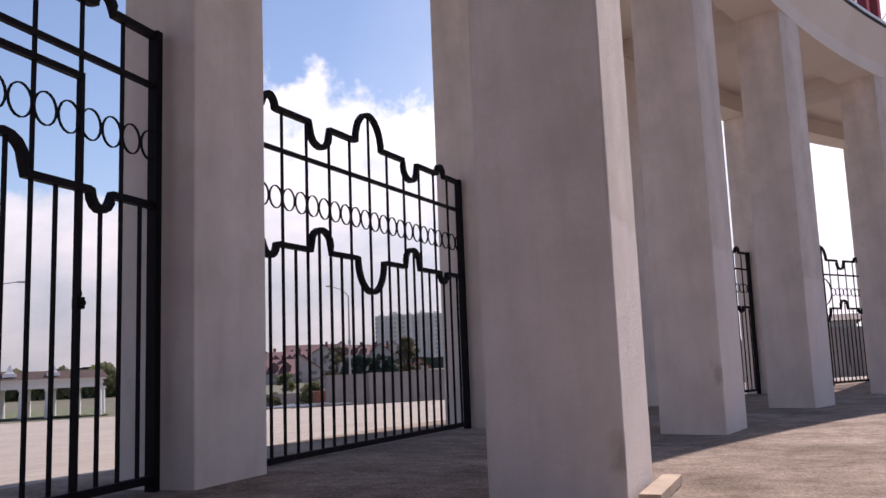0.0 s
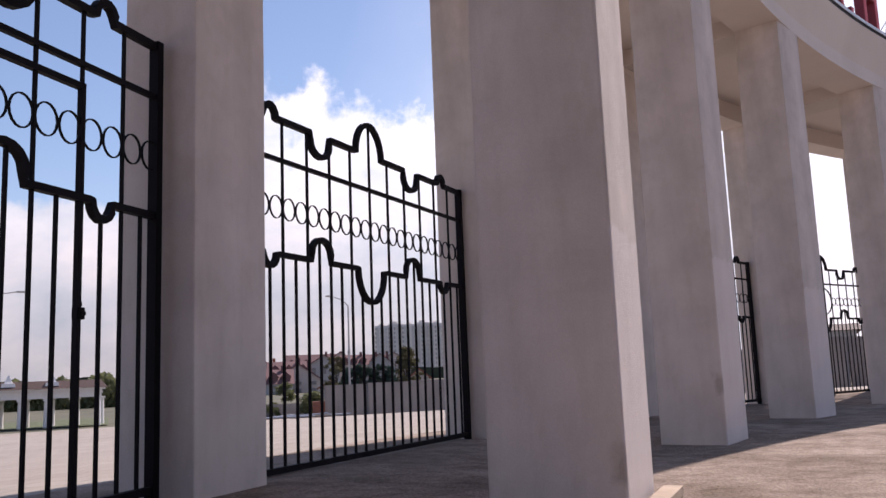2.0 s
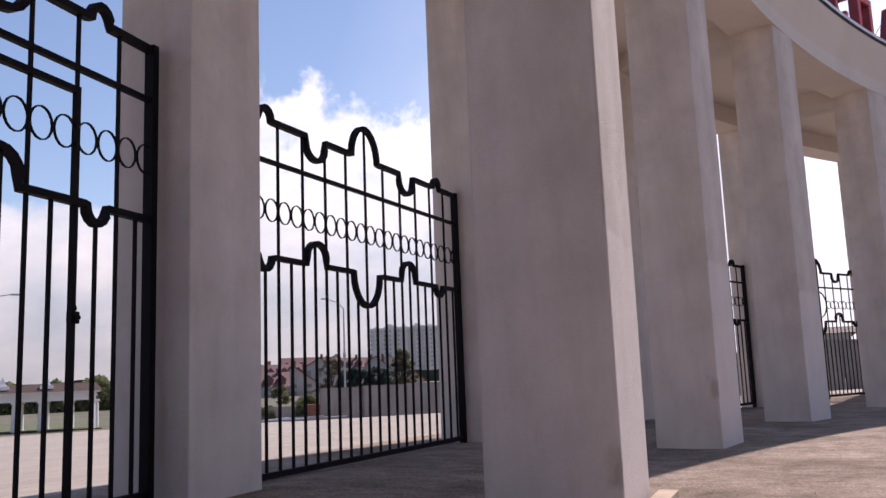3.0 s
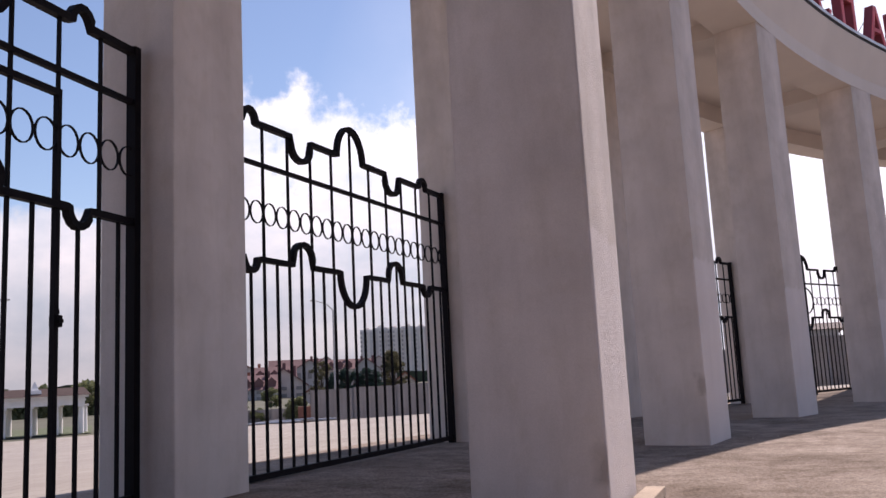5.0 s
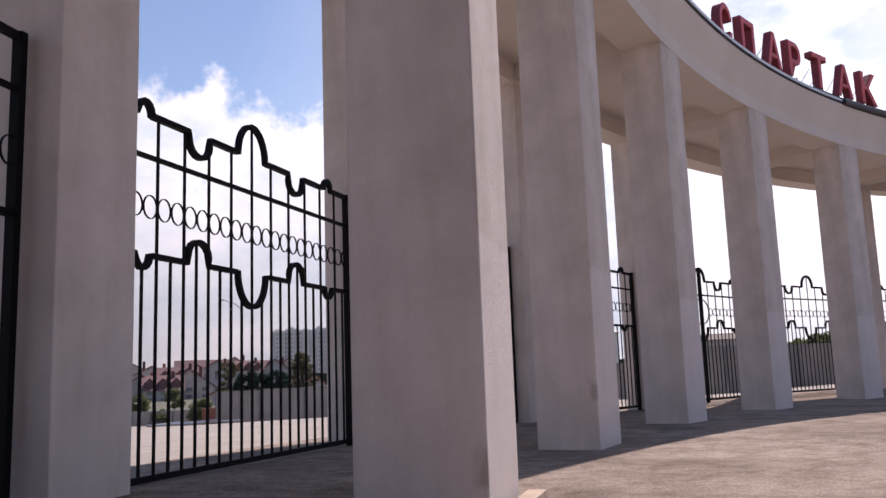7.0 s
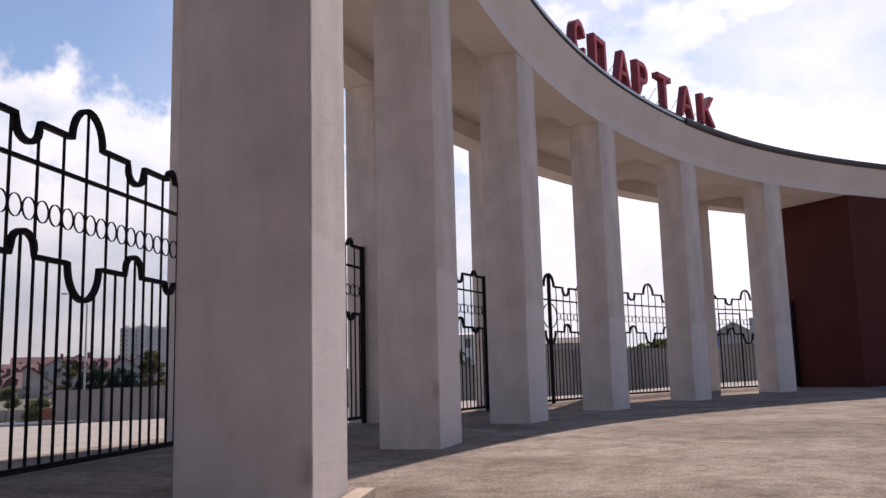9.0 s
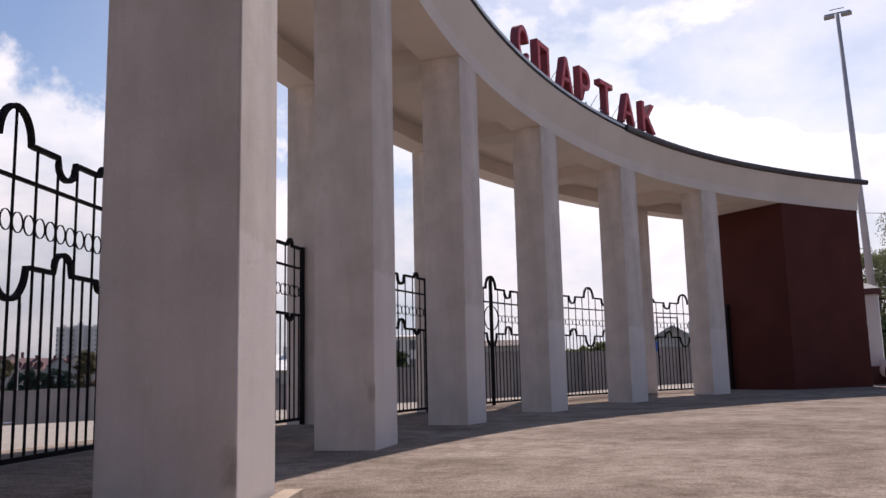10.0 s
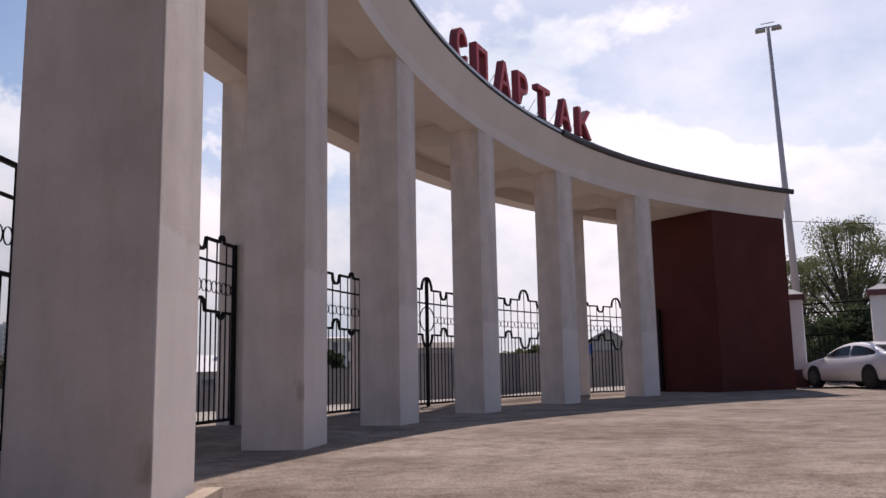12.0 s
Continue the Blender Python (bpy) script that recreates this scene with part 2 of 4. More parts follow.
for sc, det, lo, hi, d0, dist in ((0.45, 10, 0.40, 0.60, 0.72, 0.6), (52.0, 4, 0.42, 0.56, 0.66, 0.0), (1.6, 10, 0.38, 0.56, 0.74, 0.5), (5.5, 12, 0.38, 0.50, 0.80, 0.2)):
    nz, rp, mx = an.new("ShaderNodeTexNoise"), an.new("ShaderNodeValToRGB"), an.new("ShaderNodeMix")
    nz.inputs["Scale"].default_value, nz.inputs["Detail"].default_value, nz.inputs["Distortion"].default_value = sc, det, dist
    nz.inputs["Roughness"].default_value = 0.65
    rp.color_ramp.elements[0].position, rp.color_ramp.elements[1].position = lo, hi
    rp.color_ramp.elements[0].color, rp.color_ramp.elements[1].color = (d0, d0 * 0.98, d0 * 0.96, 1), (1, 1, 1, 1)
    mx.data_type, mx.blend_type = "RGBA", "MULTIPLY"
    mx.inputs["Factor"].default_value = 1.0
    al.new(aco.outputs["Object"], nz.inputs["Vector"])
    al.new(nz.outputs[0], rp.inputs["Fac"])
    al.new(prev, mx.inputs["A"])
    al.new(rp.outputs[0], mx.inputs["B"])
    prev = mx.outputs["Result"]
al.new(prev, apr.inputs["Base Color"])
EARTH = material("grass_ground", (0.12, 0.115, 0.075), 0.95, vary=0.3, scale=0.3, fine=8, bump=0.1)
PAVING = material("paving", (0.36, 0.315, 0.27), 0.9, vary=0.12, scale=0.6, fine=25, bump=0.1)
pn, pl = PAVING.node_tree.nodes, PAVING.node_tree.links
setts, wash, pco = pn.new("ShaderNodeTexBrick"), pn.new("ShaderNodeMix"), pn.new("ShaderNodeTexCoord")
setts.inputs["Scale"].default_value = 1.0
setts.inputs["Brick Width"].default_value, setts.inputs["Row Height"].default_value, setts.inputs["Mortar Size"].default_value = 0.5, 0.5, 0.012
setts.inputs["Color1"].default_value, setts.inputs["Color2"].default_value, setts.inputs["Mortar"].default_value = (1, 1, 1, 1), (0.86, 0.85, 0.84, 1), (0.6, 0.6, 0.6, 1)
wash.data_type, wash.blend_type = "RGBA", "MULTIPLY"
wash.inputs["Factor"].default_value = 1.0
pprev = pn["Principled BSDF"].inputs["Base Color"].links[0].from_socket
pl.new(pco.outputs["Object"], setts.inputs["Vector"])
pl.new(pprev, wash.inputs["A"])
pl.new(setts.outputs["Color"], wash.inputs["B"])
pl.new(wash.outputs["Result"], pn["Principled BSDF"].inputs["Base Color"])
RED = material("red_paint", (0.72, 0.135, 0.16), 0.65, vary=0.15, scale=4, fine=60, bump=0.02)
GREYWALL = material("grey_fence_paint", (0.31, 0.295, 0.30), 0.8, vary=0.12, scale=0.8, fine=30, bump=0.05, stain=0.1)


# ---- builders ----
def part(name, bm, mat, parent=None, label="", smooth=False):
    """Links a bmesh as one mesh object, under a parent or at the top."""
    me = bpy.data.meshes.new(name)
    bmesh.ops.recalc_face_normals(bm, faces=bm.faces)
    bm.to_mesh(me)
    bm.free()
    me.materials.append(mat)
    if smooth:
        me.polygons.foreach_set("use_smooth", [True] * len(me.polygons))
    ob = new(name, me)
    if parent:
        ob.parent = parent
    if label:
        ob["label"] = label
    return ob


def thing(name, label, category, m=None, group="", kind=""):
    ob = new(name)
    ob.empty_display_size = 0.2
    if m is not None:
        ob.matrix_world = m
    return tagged(ob, label, category, group, kind)


def box(bm, x0, x1, y0, y1, z0, z1, bevel=0.0):
    """Adds a box; returns its vertices."""
    vs = bmesh.ops.create_cube(bm, size=1)["verts"]
    for v in vs:
        v.co = Vector((x0 + (v.co.x + 0.5) * (x1 - x0), y0 + (v.co.y + 0.5) * (y1 - y0), z0 + (v.co.z + 0.5) * (z1 - z0)))
    if bevel:
        es = list({e for v in vs for e in v.link_edges})
        bmesh.ops.bevel(bm, geom=es, offset=bevel, segments=2, affect="EDGES", profile=0.6)
    return vs


def tube(bm, pts, w, d=None, closed=False):
    """Square bar of width w (in the plane of the path, x-z) and depth d (along y) along points (x, z)."""
    d = d or w
    n = len(pts)
    rings = []
    for i, p in enumerate(pts):
        a = pts[(i - 1) % n] if (i or closed) else p
        b = pts[(i + 1) % n] if (i < n - 1 or closed) else p
        t = Vector((b[0] - a[0], b[1] - a[1]))
        t = t.normalized() if t.length else Vector((1, 0))
        nx, nz = -t.y * w / 2, t.x * w / 2
        rings.append([bm.verts.new((p[0] + s * nx, e * d / 2, p[1] + s * nz)) for s, e in ((1, 1), (1, -1), (-1, -1), (-1, 1))])
    for i in range(n if closed else n - 1):
        a, b = rings[i], rings[(i + 1) % n]
        for j in range(4):
            bm.faces.new((a[j], a[(j + 1) % 4], b[(j + 1) % 4], b[j]))
    if not closed:
        bm.faces.new(rings[0]), bm.faces.new(rings[-1])


def row_pose(k, r, z=0.0):
    """Pose whose x runs along the row and y points out from the centre."""
    p = at(k, r)
    a = ang(k)
    return Matrix.Translation((p.x, p.y, z)) @ Matrix.Rotation(a - math.pi / 2, 4, "Z")


def roof_rise(k):
    return 0.11 * ease(5.0, 7.4, k)


def ring(name, profile, k0, k1, mat, parent=None, steps=10):
    """Sweeps a closed profile of (radius, z) round the centre from bay k0 to k1."""
    bm = bmesh.new()
    n = max(2, int(abs(k1 - k0) * steps))
    loops = []
    for i in range(n + 1):
        k = k0 + (k1 - k0) * i / n
        loops.append([bm.verts.new((*at(k, r), z + (roof_rise(k) if z > 4 else 0))) for r, z in profile])
    m = len(profile)
    for a, b in zip(loops, loops[1:]):
        for j in range(m):
            bm.faces.new((a[j], a[(j + 1) % m], b[(j + 1) % m], b[j]))
    bm.faces.new(loops[0]), bm.faces.new(loops[-1])
    return part(name, bm, mat, parent)


# ---- ground ----
def sheet(name, xs, ys, mat, lift, label, category):
    bm = bmesh.new()
    g = [[bm.verts.new((x, y, ground_z(x, y) + lift - 0.4 * (1 - ease(64, 82, math.hypot(x - CX, y - CY))))) for y in ys] for x in xs]
    for i in range(len(xs) - 1):
        for j in range(len(ys) - 1):
            bm.faces.new((g[i][j], g[i + 1][j], g[i + 1][j + 1], g[i][j + 1]))
    return tagged(part(name, bm, mat, smooth=True), label, category, kind="structure")


def spread(lo, hi, fine_lo, fine_hi, step):
    far = [fine_lo - 8 * 1.45 ** i for i in range(1, 17) if fine_lo - 8 * 1.45 ** i > lo]
    far2 = [fine_hi + 8 * 1.45 ** i for i in range(1, 17) if fine_hi + 8 * 1.45 ** i < hi]
    mid = [fine_lo + step * i for i in range(int((fine_hi - fine_lo) / step) + 1)]
    return [lo, *reversed(far), *mid, *far2, hi]


sheet("ground", spread(-2500, 2500, -70, 60, 3), spread(-2500, 2500, -20, 100, 3), EARTH, -0.03, "dry grassy ground around the plaza", "ground")


def polar_sheet(name, k0, k1, r0, r1, mat, lift, label, category, nk, nr):
    bm = bmesh.new()
    g = []
    for i in range(nk + 1):
        k = k0 + (k1 - k0) * i / nk
        col = []
        for j in range(nr + 1):
            p = at(k, r0 + (r1 - r0) * j / nr)
            col.append(bm.verts.new((p.x, p.y, ground_z(p.x, p.y) + lift)))
        g.append(col)
    for i in range(nk):
        for j in range(nr):
            bm.faces.new((g[i][j], g[i + 1][j], g[i + 1][j + 1], g[i][j + 1]))
    return tagged(part(name, bm, mat, smooth=True), label, category, kind="structure")


polar_sheet("forecourt", -12, 14, 0.05, 27.2, ASPHALT, 0.0, "worn grey-beige concrete forecourt with dark stains", "pavement", 130, 40)
polar_sheet("plaza", -9, 9.5, 27.2, 76, PAVING, -0.012, "pale beige paved plaza sloping away behind the gates", "pavement", 80, 40)

# ---- colonnade ----
col_top = thing("colonnade_roof", "white plastered curved colonnade roof with dark metal edge", "roof", kind="structure")
# K0 carries the roof on unseen behind the camera, to cut light from there
K0, K1 = -1.2, 7.735
ring("front_beam", [(R_FRONT - 0.004, H_BEAM), (R_FRONT + COL_D, H_BEAM), (R_FRONT + COL_D, 5.95)]
     + [(R_FRONT - 0.184, 5.985), (R_FRONT - 0.184, 5.95), (R_FRONT - 0.004, H_BAND)], K0, K1, PLASTER, col_top)
ring("rear_beam", [(R_REAR, H_REAR), (R_REAR + REAR_D, H_REAR), (R_REAR + REAR_D, 5.95), (R_REAR, 5.95)], K0, K1, PLASTER, col_top)
ring("ceiling_slab", [(R_FRONT + COL_D, H_CEIL), (R_REAR, H_CEIL), (R_REAR, 5.9), (R_FRONT + COL_D, 5.9)], K0, K1, PLASTER, col_top)
ring("roof_sheet", [(R_FRONT - 0.19, H_ROOF - 0.075), (R_FRONT - 0.19, H_ROOF + 0.01), (R_FRONT + 1.7, H_ROOF + 0.25), (R_REAR + REAR_D + 0.5, H_ROOF), (R_REAR + REAR_D + 0.5, H_ROOF - 0.07), (R_FRONT + 1.7, 6.0)], K0, K1 + 0.02, ROOF, col_top)
ring("end_beam", [(R_FRONT + COL_D, H_BEAM + 0.002), (R_REAR, H_BEAM + 0.002), (R_REAR, H_CEIL), (R_FRONT + COL_D, H_CEIL)], 6.5, K1, PLASTER, col_top)
for k in range(0, 7):
    bm = bmesh.new()
    box(bm, -0.33, 0.33, COL_D, R_REAR - R_FRONT, H_BEAM - 0.02, H_CEIL + 0.02)
    b = part("cross_beam", bm, PLASTER, col_top)
    b.matrix_world = row_pose(k, R_FRONT, roof_rise(k))


def column(k, r, depth, top, label, mat=None, width=COL_W, twist=0.0, slide=0.0):
    p = at(k, r + depth / 2)
    z = ground_z(p.x, p.y) - 0.08
    bm = bmesh.new()
    box(bm, -width / 2, width / 2, 0, depth, 0, top - z, 0.012)
    tall = [e for e in bm.edges if e.calc_length() > 3]
    bmesh.ops.subdivide_edges(bm, edges=tall, cuts=110, use_grid_fill=False)
    for v in bm.verts:                       # hand-plastered, slightly ragged arrises
        q = noise.noise_vector((v.co.x * 9 + k * 7, v.co.y * 9 + r, v.co.z * 14))
        q2 = noise.noise_vector((v.co.x * 3 + k * 3, v.co.y * 3 + r, v.co.z * 1.3))
        v.co.x += 0.0014 * q.x + 0.0022 * q2.x
        v.co.y += 0.0008 * q.y + 0.0008 * q2.y
    ob = part("column", bm, mat or STUCCO)
    ob.matrix_world = row_pose(k, r, z) @ Matrix.Translation((slide, 0, 0)) @ Matrix.Rotation(radians(twist), 4, "Z")
    return tagged(ob, label, "column", "columns of the colonnade")


for k in range(1, 7):
    column(k, R_FRONT + SHIFT.get(k, 0.0), 0.65 if k == 1 else FRONT_D, H_BEAM + 0.003 + roof_rise(k), "square white stucco column of the front row", STUCCO_FRONT.get(k, STUCCO_COAT), FRONT_W, TWIST[k])
for k in range(0, 7):
    column(k, R_REAR, REAR_D, H_REAR + 0.003 + roof_rise(k), "square white stucco column between two iron gates", slide=0.22 if k == 6 else 0.0)

# brown end block
ob = ring("ticket_block", [(R_FRONT + 0.012, -0.3), (R_FRONT + 3.5, -0.3), (R_FRONT + 3.5, H_BEAM + 0.006), (R_FRONT + 0.012, H_BEAM + 0.006)], 6.866, K1 - 0.012, BROWN, None, 3)
tagged(ob, "dark brown clad windowless end block", "building", "end blocks")
# unseen second block behind the camera, added to darken the nearest column and floor
ob = ring("ticket_block", [(R_FRONT + 0.012, -0.3), (R_FRONT + 3.5, -0.3), (R_FRONT + 3.5, H_BEAM + 0.006), (R_FRONT + 0.012, H_BEAM + 0.006)], K0 - 0.3, -0.13, BROWN, None, 3)
tagged(ob, "dark brown clad windowless end block", "building", "end blocks")

# ---- gates ----
U = 0.305
Z_TOP, Z_BAR, Z_RING, Z_MID, Z_BOT = 2.54, 2.24, 1.89, 1.55, 0.06


def arc(cx, cz, rx, rz, a0, a1, n=10):
    return [(cx + rx * math.cos(radians(a0 + (a1 - a0) * i / n)), cz + rz * math.sin(radians(a0 + (a1 - a0) * i / n))) for i in range(n + 1)]


def wavy(z, s, half):
    """The rail's outline: s=+1 arch in the middle and dips beside it, s=-1 the mirror image."""
    right = arc(0, z, 0.21, s * 0.27, 90, 0, 9)
    right += [(0.24, z), (1.98 * U, z)]
    right += [(2.0 * U, z - s * 0.06)] + arc(2.42 * U, z - s * 0.06, 0.42 * U, s * 0.11, 180, 360, 8) + [(2.86 * U, z), (4.2 * U, z)]
    right += arc(4.5 * U, z, 0.075, s * 0.09, 180, 0, 7) + [(half, z)]
    left = [(-x, zz) for x, zz in reversed(right)]
    return left + right[1:]


def level(pts, x):
    """Height of an outline at x."""
    best = [a[1] + (b[1] - a[1]) * ((x - a[0]) / (b[0] - a[0])) for a, b in zip(pts, pts[1:]) if a[0] < b[0] and a[0] <= x <= b[0]]
    return best[0] if best else pts[0][1]


def gate(k, double=False, wicket=0, swing=0.0, lift=0.0, slack=0.0):
    """One bay of ironwork; wicket: the side (-1 or 1) that holds a small door; swing: degrees off the chord, about the far post."""
    w = (at(k + 1, R_GATE, -COL_W / 2) - at(k, R_GATE, COL_W / 2)).length
    half = w / 2 - 0.03
    a, b = at(k, R_GATE, COL_W / 2), at(k + 1, R_GATE, -COL_W / 2)
    c = (a + b) / 2
    za, zb = ground_z(*a), ground_z(*b)
    turn = math.atan2(b.y - a.y, b.x - a.x) + radians(swing)
    c = b - Vector((math.cos(turn), math.sin(turn))) * (w / 2 + slack)
    g = thing("double_gate" if double else "wicket_gate" if wicket else "fence_panel", "black wrought-iron double gate with a large ring round its post" if double else "black wrought-iron gate with a latched wicket and rings" if wicket else "black wrought-iron fence panel with rings and wavy rails", "gate",
              Matrix.Translation((c.x, c.y, (za + zb) / 2 + lift)) @ Matrix.Rotation(turn, 4, "Z"), "iron gates between the columns")
    top, mid = wavy(Z_TOP, 1, half), wavy(Z_MID, -1, half)

    def bar(name, pts, wd, dp=None, closed=False):
        bm = bmesh.new()
        tube(bm, pts, wd, dp, closed)
        return part(name, bm, IRON, g)
    bar("top_rail", top, 0.040, 0.046)
    bar("middle_rail", mid, 0.038, 0.044)
    bar("straight_rail", [(-half, Z_BAR), (half, Z_BAR)], 0.030)
    bar("bottom_rail", [(-half, Z_BOT), (half, Z_BOT)], 0.042)
    for s in (-1, 1):
        bar("post", [(s * half, -0.1), (s * half, Z_TOP + 0.03)], 0.05, 0.06)
    for i in range(-5, 6):
        x = i * U
        bar("upright", [(x, level(mid, x)), (x, level(top, x))], 0.017)
    n = int(half / (U / 2))
    for i in range(-n, n + 1):
        x = i * U / 2
        if half - abs(x) > 0.06:
            bar("picket", [(x, Z_BOT), (x, level(mid, x))], 0.017)
    for i in range(-12, 12):
        x = (i + 0.5) * U / 2
        if abs(x) < half - 0.03 and not (double and abs(x) < 0.3):
            bar("ring", arc(x, Z_RING, 0.07, 0.082, 0, 360, 16)[:-1], 0.0065, 0.013, True)
    if double:
        bar("centre_post", [(0, 0.0), (0, Z_TOP + 0.24)], 0.065, 0.06)
        bar("large_ring", arc(0, Z_RING, 0.30, 0.27, 0, 360, 24)[:-1], 0.012, 0.025, True)
    if wicket:
        xw, xn = wicket * 4 * U, wicket * U
        bar("wicket_stile", [(xw, Z_BOT), (xw, 2.14)], 0.028, 0.03)
        bar("wicket_stile", [(xn, Z_BOT), (xn, 2.14)], 0.032, 0.035)
        bar("wicket_rail", [(xn, 2.12), (xw, 2.12)], 0.032, 0.035)
        bm = bmesh.new()
        box(bm, xw - 0.008, xw + 0.032, -0.025, 0.025, 0.945, 1.005, 0.006)
        tube(bm, [(xw + 0.012 + 0.016 * math.cos(radians(a)), 1.012 + 0.034 * math.sin(radians(a))) for a in range(0, 181, 20)], 0.009)
        lock = part("lock_case", bm, IRON, g)
        bm = bmesh.new()
        box(bm, xw - 0.004, xw + 0.028, -0.034, -0.025, 0.965, 0.985, 0.003)
        part("lock_handle", bm, IRON, lock)
    for s in (-1, 1):
        for z in (0.45, 1.35, 2.2):
            bm = bmesh.new()
            box(bm, s * half - 0.01 + s * 0.03, s * half + 0.01 + s * 0.03, -0.02, 0.02, z - 0.02, z + 0.02, 0.004)
            part("wall_bracket", bm, IRON, g)
    return g


for k in range(0, 7):
    gate(k, k == 4, {0: 1, 6: -1}.get(k, 0), {0: -3.5, 1: -1.2}.get(k, 0.0), {1: -0.026}.get(k, 0.0), 0.03 if k == 0 else 0.0)

bm = bmesh.new()
box(bm, -0.04, 0.04, -0.04, 0.04, 0, 2.5, 0.006)
ob = tagged(part("gate_post", bm, IRON), "black iron gate post beside the brown block", "post")
ob.matrix_world = row_pose(6.845, 25.58, 0.0)

# ---- sign letters on the roof ----
LETTER_H = 0.74
RIMRED = material("dark_red_edge", (0.30, 0.045, 0.055), 0.6, vary=0.25, scale=5, fine=60, bump=0.03)


def letter_mesh(ch, width, height, depth, swell, mat):
    """Extruded bold letter standing in the x-z plane, facing -y."""
    cu = bpy.data.curves.new("glyph", "FONT")
    cu.body, cu.extrude, cu.offset, cu.bevel_depth = ch, depth, swell, 0.006
    tmp = new("glyph", cu)
    me = bpy.data.meshes.new_from_object(tmp)
    bpy.data.objects.remove(tmp)
    xs, ys = [v.co.x for v in me.vertices], [v.co.y for v in me.vertices]
    x0, x1, y0, y1 = min(xs), max(xs), min(ys), max(ys)
    for v in me.vertices:
        v.co = Vector(((v.co.x - (x0 + x1) / 2) / (x1 - x0) * width, -v.co.z, (v.co.y - (y0 + y1) / 2) / (y1 - y0) * height + LETTER_H / 2))
    me.polygons.foreach_set("use_smooth", [False] * len(me.polygons))
    me.materials.clear()
    me.materials.append(mat)
    return me


STEEL = material("galvanised_steel", (0.42, 0.42, 0.43), 0.4, 0.8, vary=0.15, scale=4, fine=50, bump=0.02)
R_SIGN, Z_SIGN = R_FRONT + 0.12, 6.32
for ch, k, w, drop in (("С", 3.753, 0.56, 0.12), ("П", 4.006, 0.60, 0.12), ("А", 4.297, 0.66, 0.03), ("Р", 4.532, 0.54, 0.0), ("Т", 4.806, 0.64, 0.0), ("А", 5.072, 0.66, 0.0), ("К", 5.328, 0.64, 0.0)):
    sign = thing("sign_letter", "red painted metal letter " + ch + " standing on the roof edge", "sign", row_pose(k, R_SIGN, Z_SIGN - drop), "letters of the roof sign")
    shell = new("letter_body", letter_mesh(ch, w, LETTER_H, 0.07, 0.016, RIMRED))
    shell.parent = sign
    shell["label"] = "dark red rim and sides"
    face = new("letter_face", letter_mesh(ch, w - 0.035, LETTER_H - 0.035, 0.077, 0.0, RED))
    face.parent = sign
    for x in (-w * 0.3, w * 0.3):
        bm = bmesh.new()
        box(bm, x - 0.014, x + 0.014, -0.014, 0.014, drop - 0.36, 0.05)
        part("leg", bm, STEEL, sign)
        bm = bmesh.new()
        limb_from, limb_to = Vector((x, 0.06, 0.42)), Vector((x, 0.62, drop - 0.28))
        d = limb_to - limb_from
        bmesh.ops.create_cone(bm, cap_ends=True, segments=6, radius1=0.008, radius2=0.008, depth=d.length,
                              matrix=Matrix.Translation((limb_from + limb_to) / 2) @ d.to_track_quat("Z", "Y").to_matrix().to_4x4())
        part("brace", bm, STEEL, sign)

ring("edge_trim", [(R_FRONT - 0.215, H_ROOF - 0.04), (R_FRONT - 0.215, H_ROOF + 0.015), (R_FRONT - 0.192, H_ROOF + 0.02), (R_FRONT - 0.192, H_ROOF - 0.04)], K0, 4.88, STEEL, col_top)

# roof edge: grey half-round gutter, and the dark standing edge of the roof behind it
GUTTER = material("gutter_paint", (0.05, 0.038, 0.04), 0.55, 0.0, vary=0.25, scale=2, fine=40, bump=0.03)
ring("gutter", [(R_FRONT - 0.20 - 0.055 * math.cos(radians(a)), H_ROOF - 0.01 + 0.085 * math.sin(radians(a))) for a in range(-120, 61, 20)], 4.9, K1 + 0.065, GUTTER, col_top)
ring("roof_edge", [(R_FRONT - 0.16, H_ROOF + 0.012), (R_FRONT - 0.16, H_ROOF + 0.085), (R_FRONT - 0.02, H_ROOF + 0.10), (R_FRONT - 0.02, H_ROOF + 0.03)], 4.6, K1 - 0.08, ROOF, col_top)

# wooden board lying against the nearest column
WOOD = material("raw_wood", (0.44, 0.34, 0.25), 0.8, vary=0.2, scale=7, fine=90, bump=0.12)
bm = bmesh.new()
box(bm, -0.34, 0.34, -0.05, 0.05, 0, 0.05, 0.004)
plank = tagged(part("wooden_board", bm, WOOD), "short pale raw wooden board lying by a column", "board")
p = at(1, R_FRONT - 0.068, 0.06)
plank.matrix_world = row_pose(1, R_FRONT - 0.068, ground_z(p.x, p.y) + 0.002) @ Matrix.Translation((0.06, 0, 0)) @ Matrix.Rotation(radians(-3), 4, "Z")

# loose grit on the forecourt
GRIT = material("grit", (0.50, 0.44, 0.38), 0.9, vary=0.3, scale=40, fine=90, bump=0)
rnd = random.Random(5)
bm = bmesh.new()
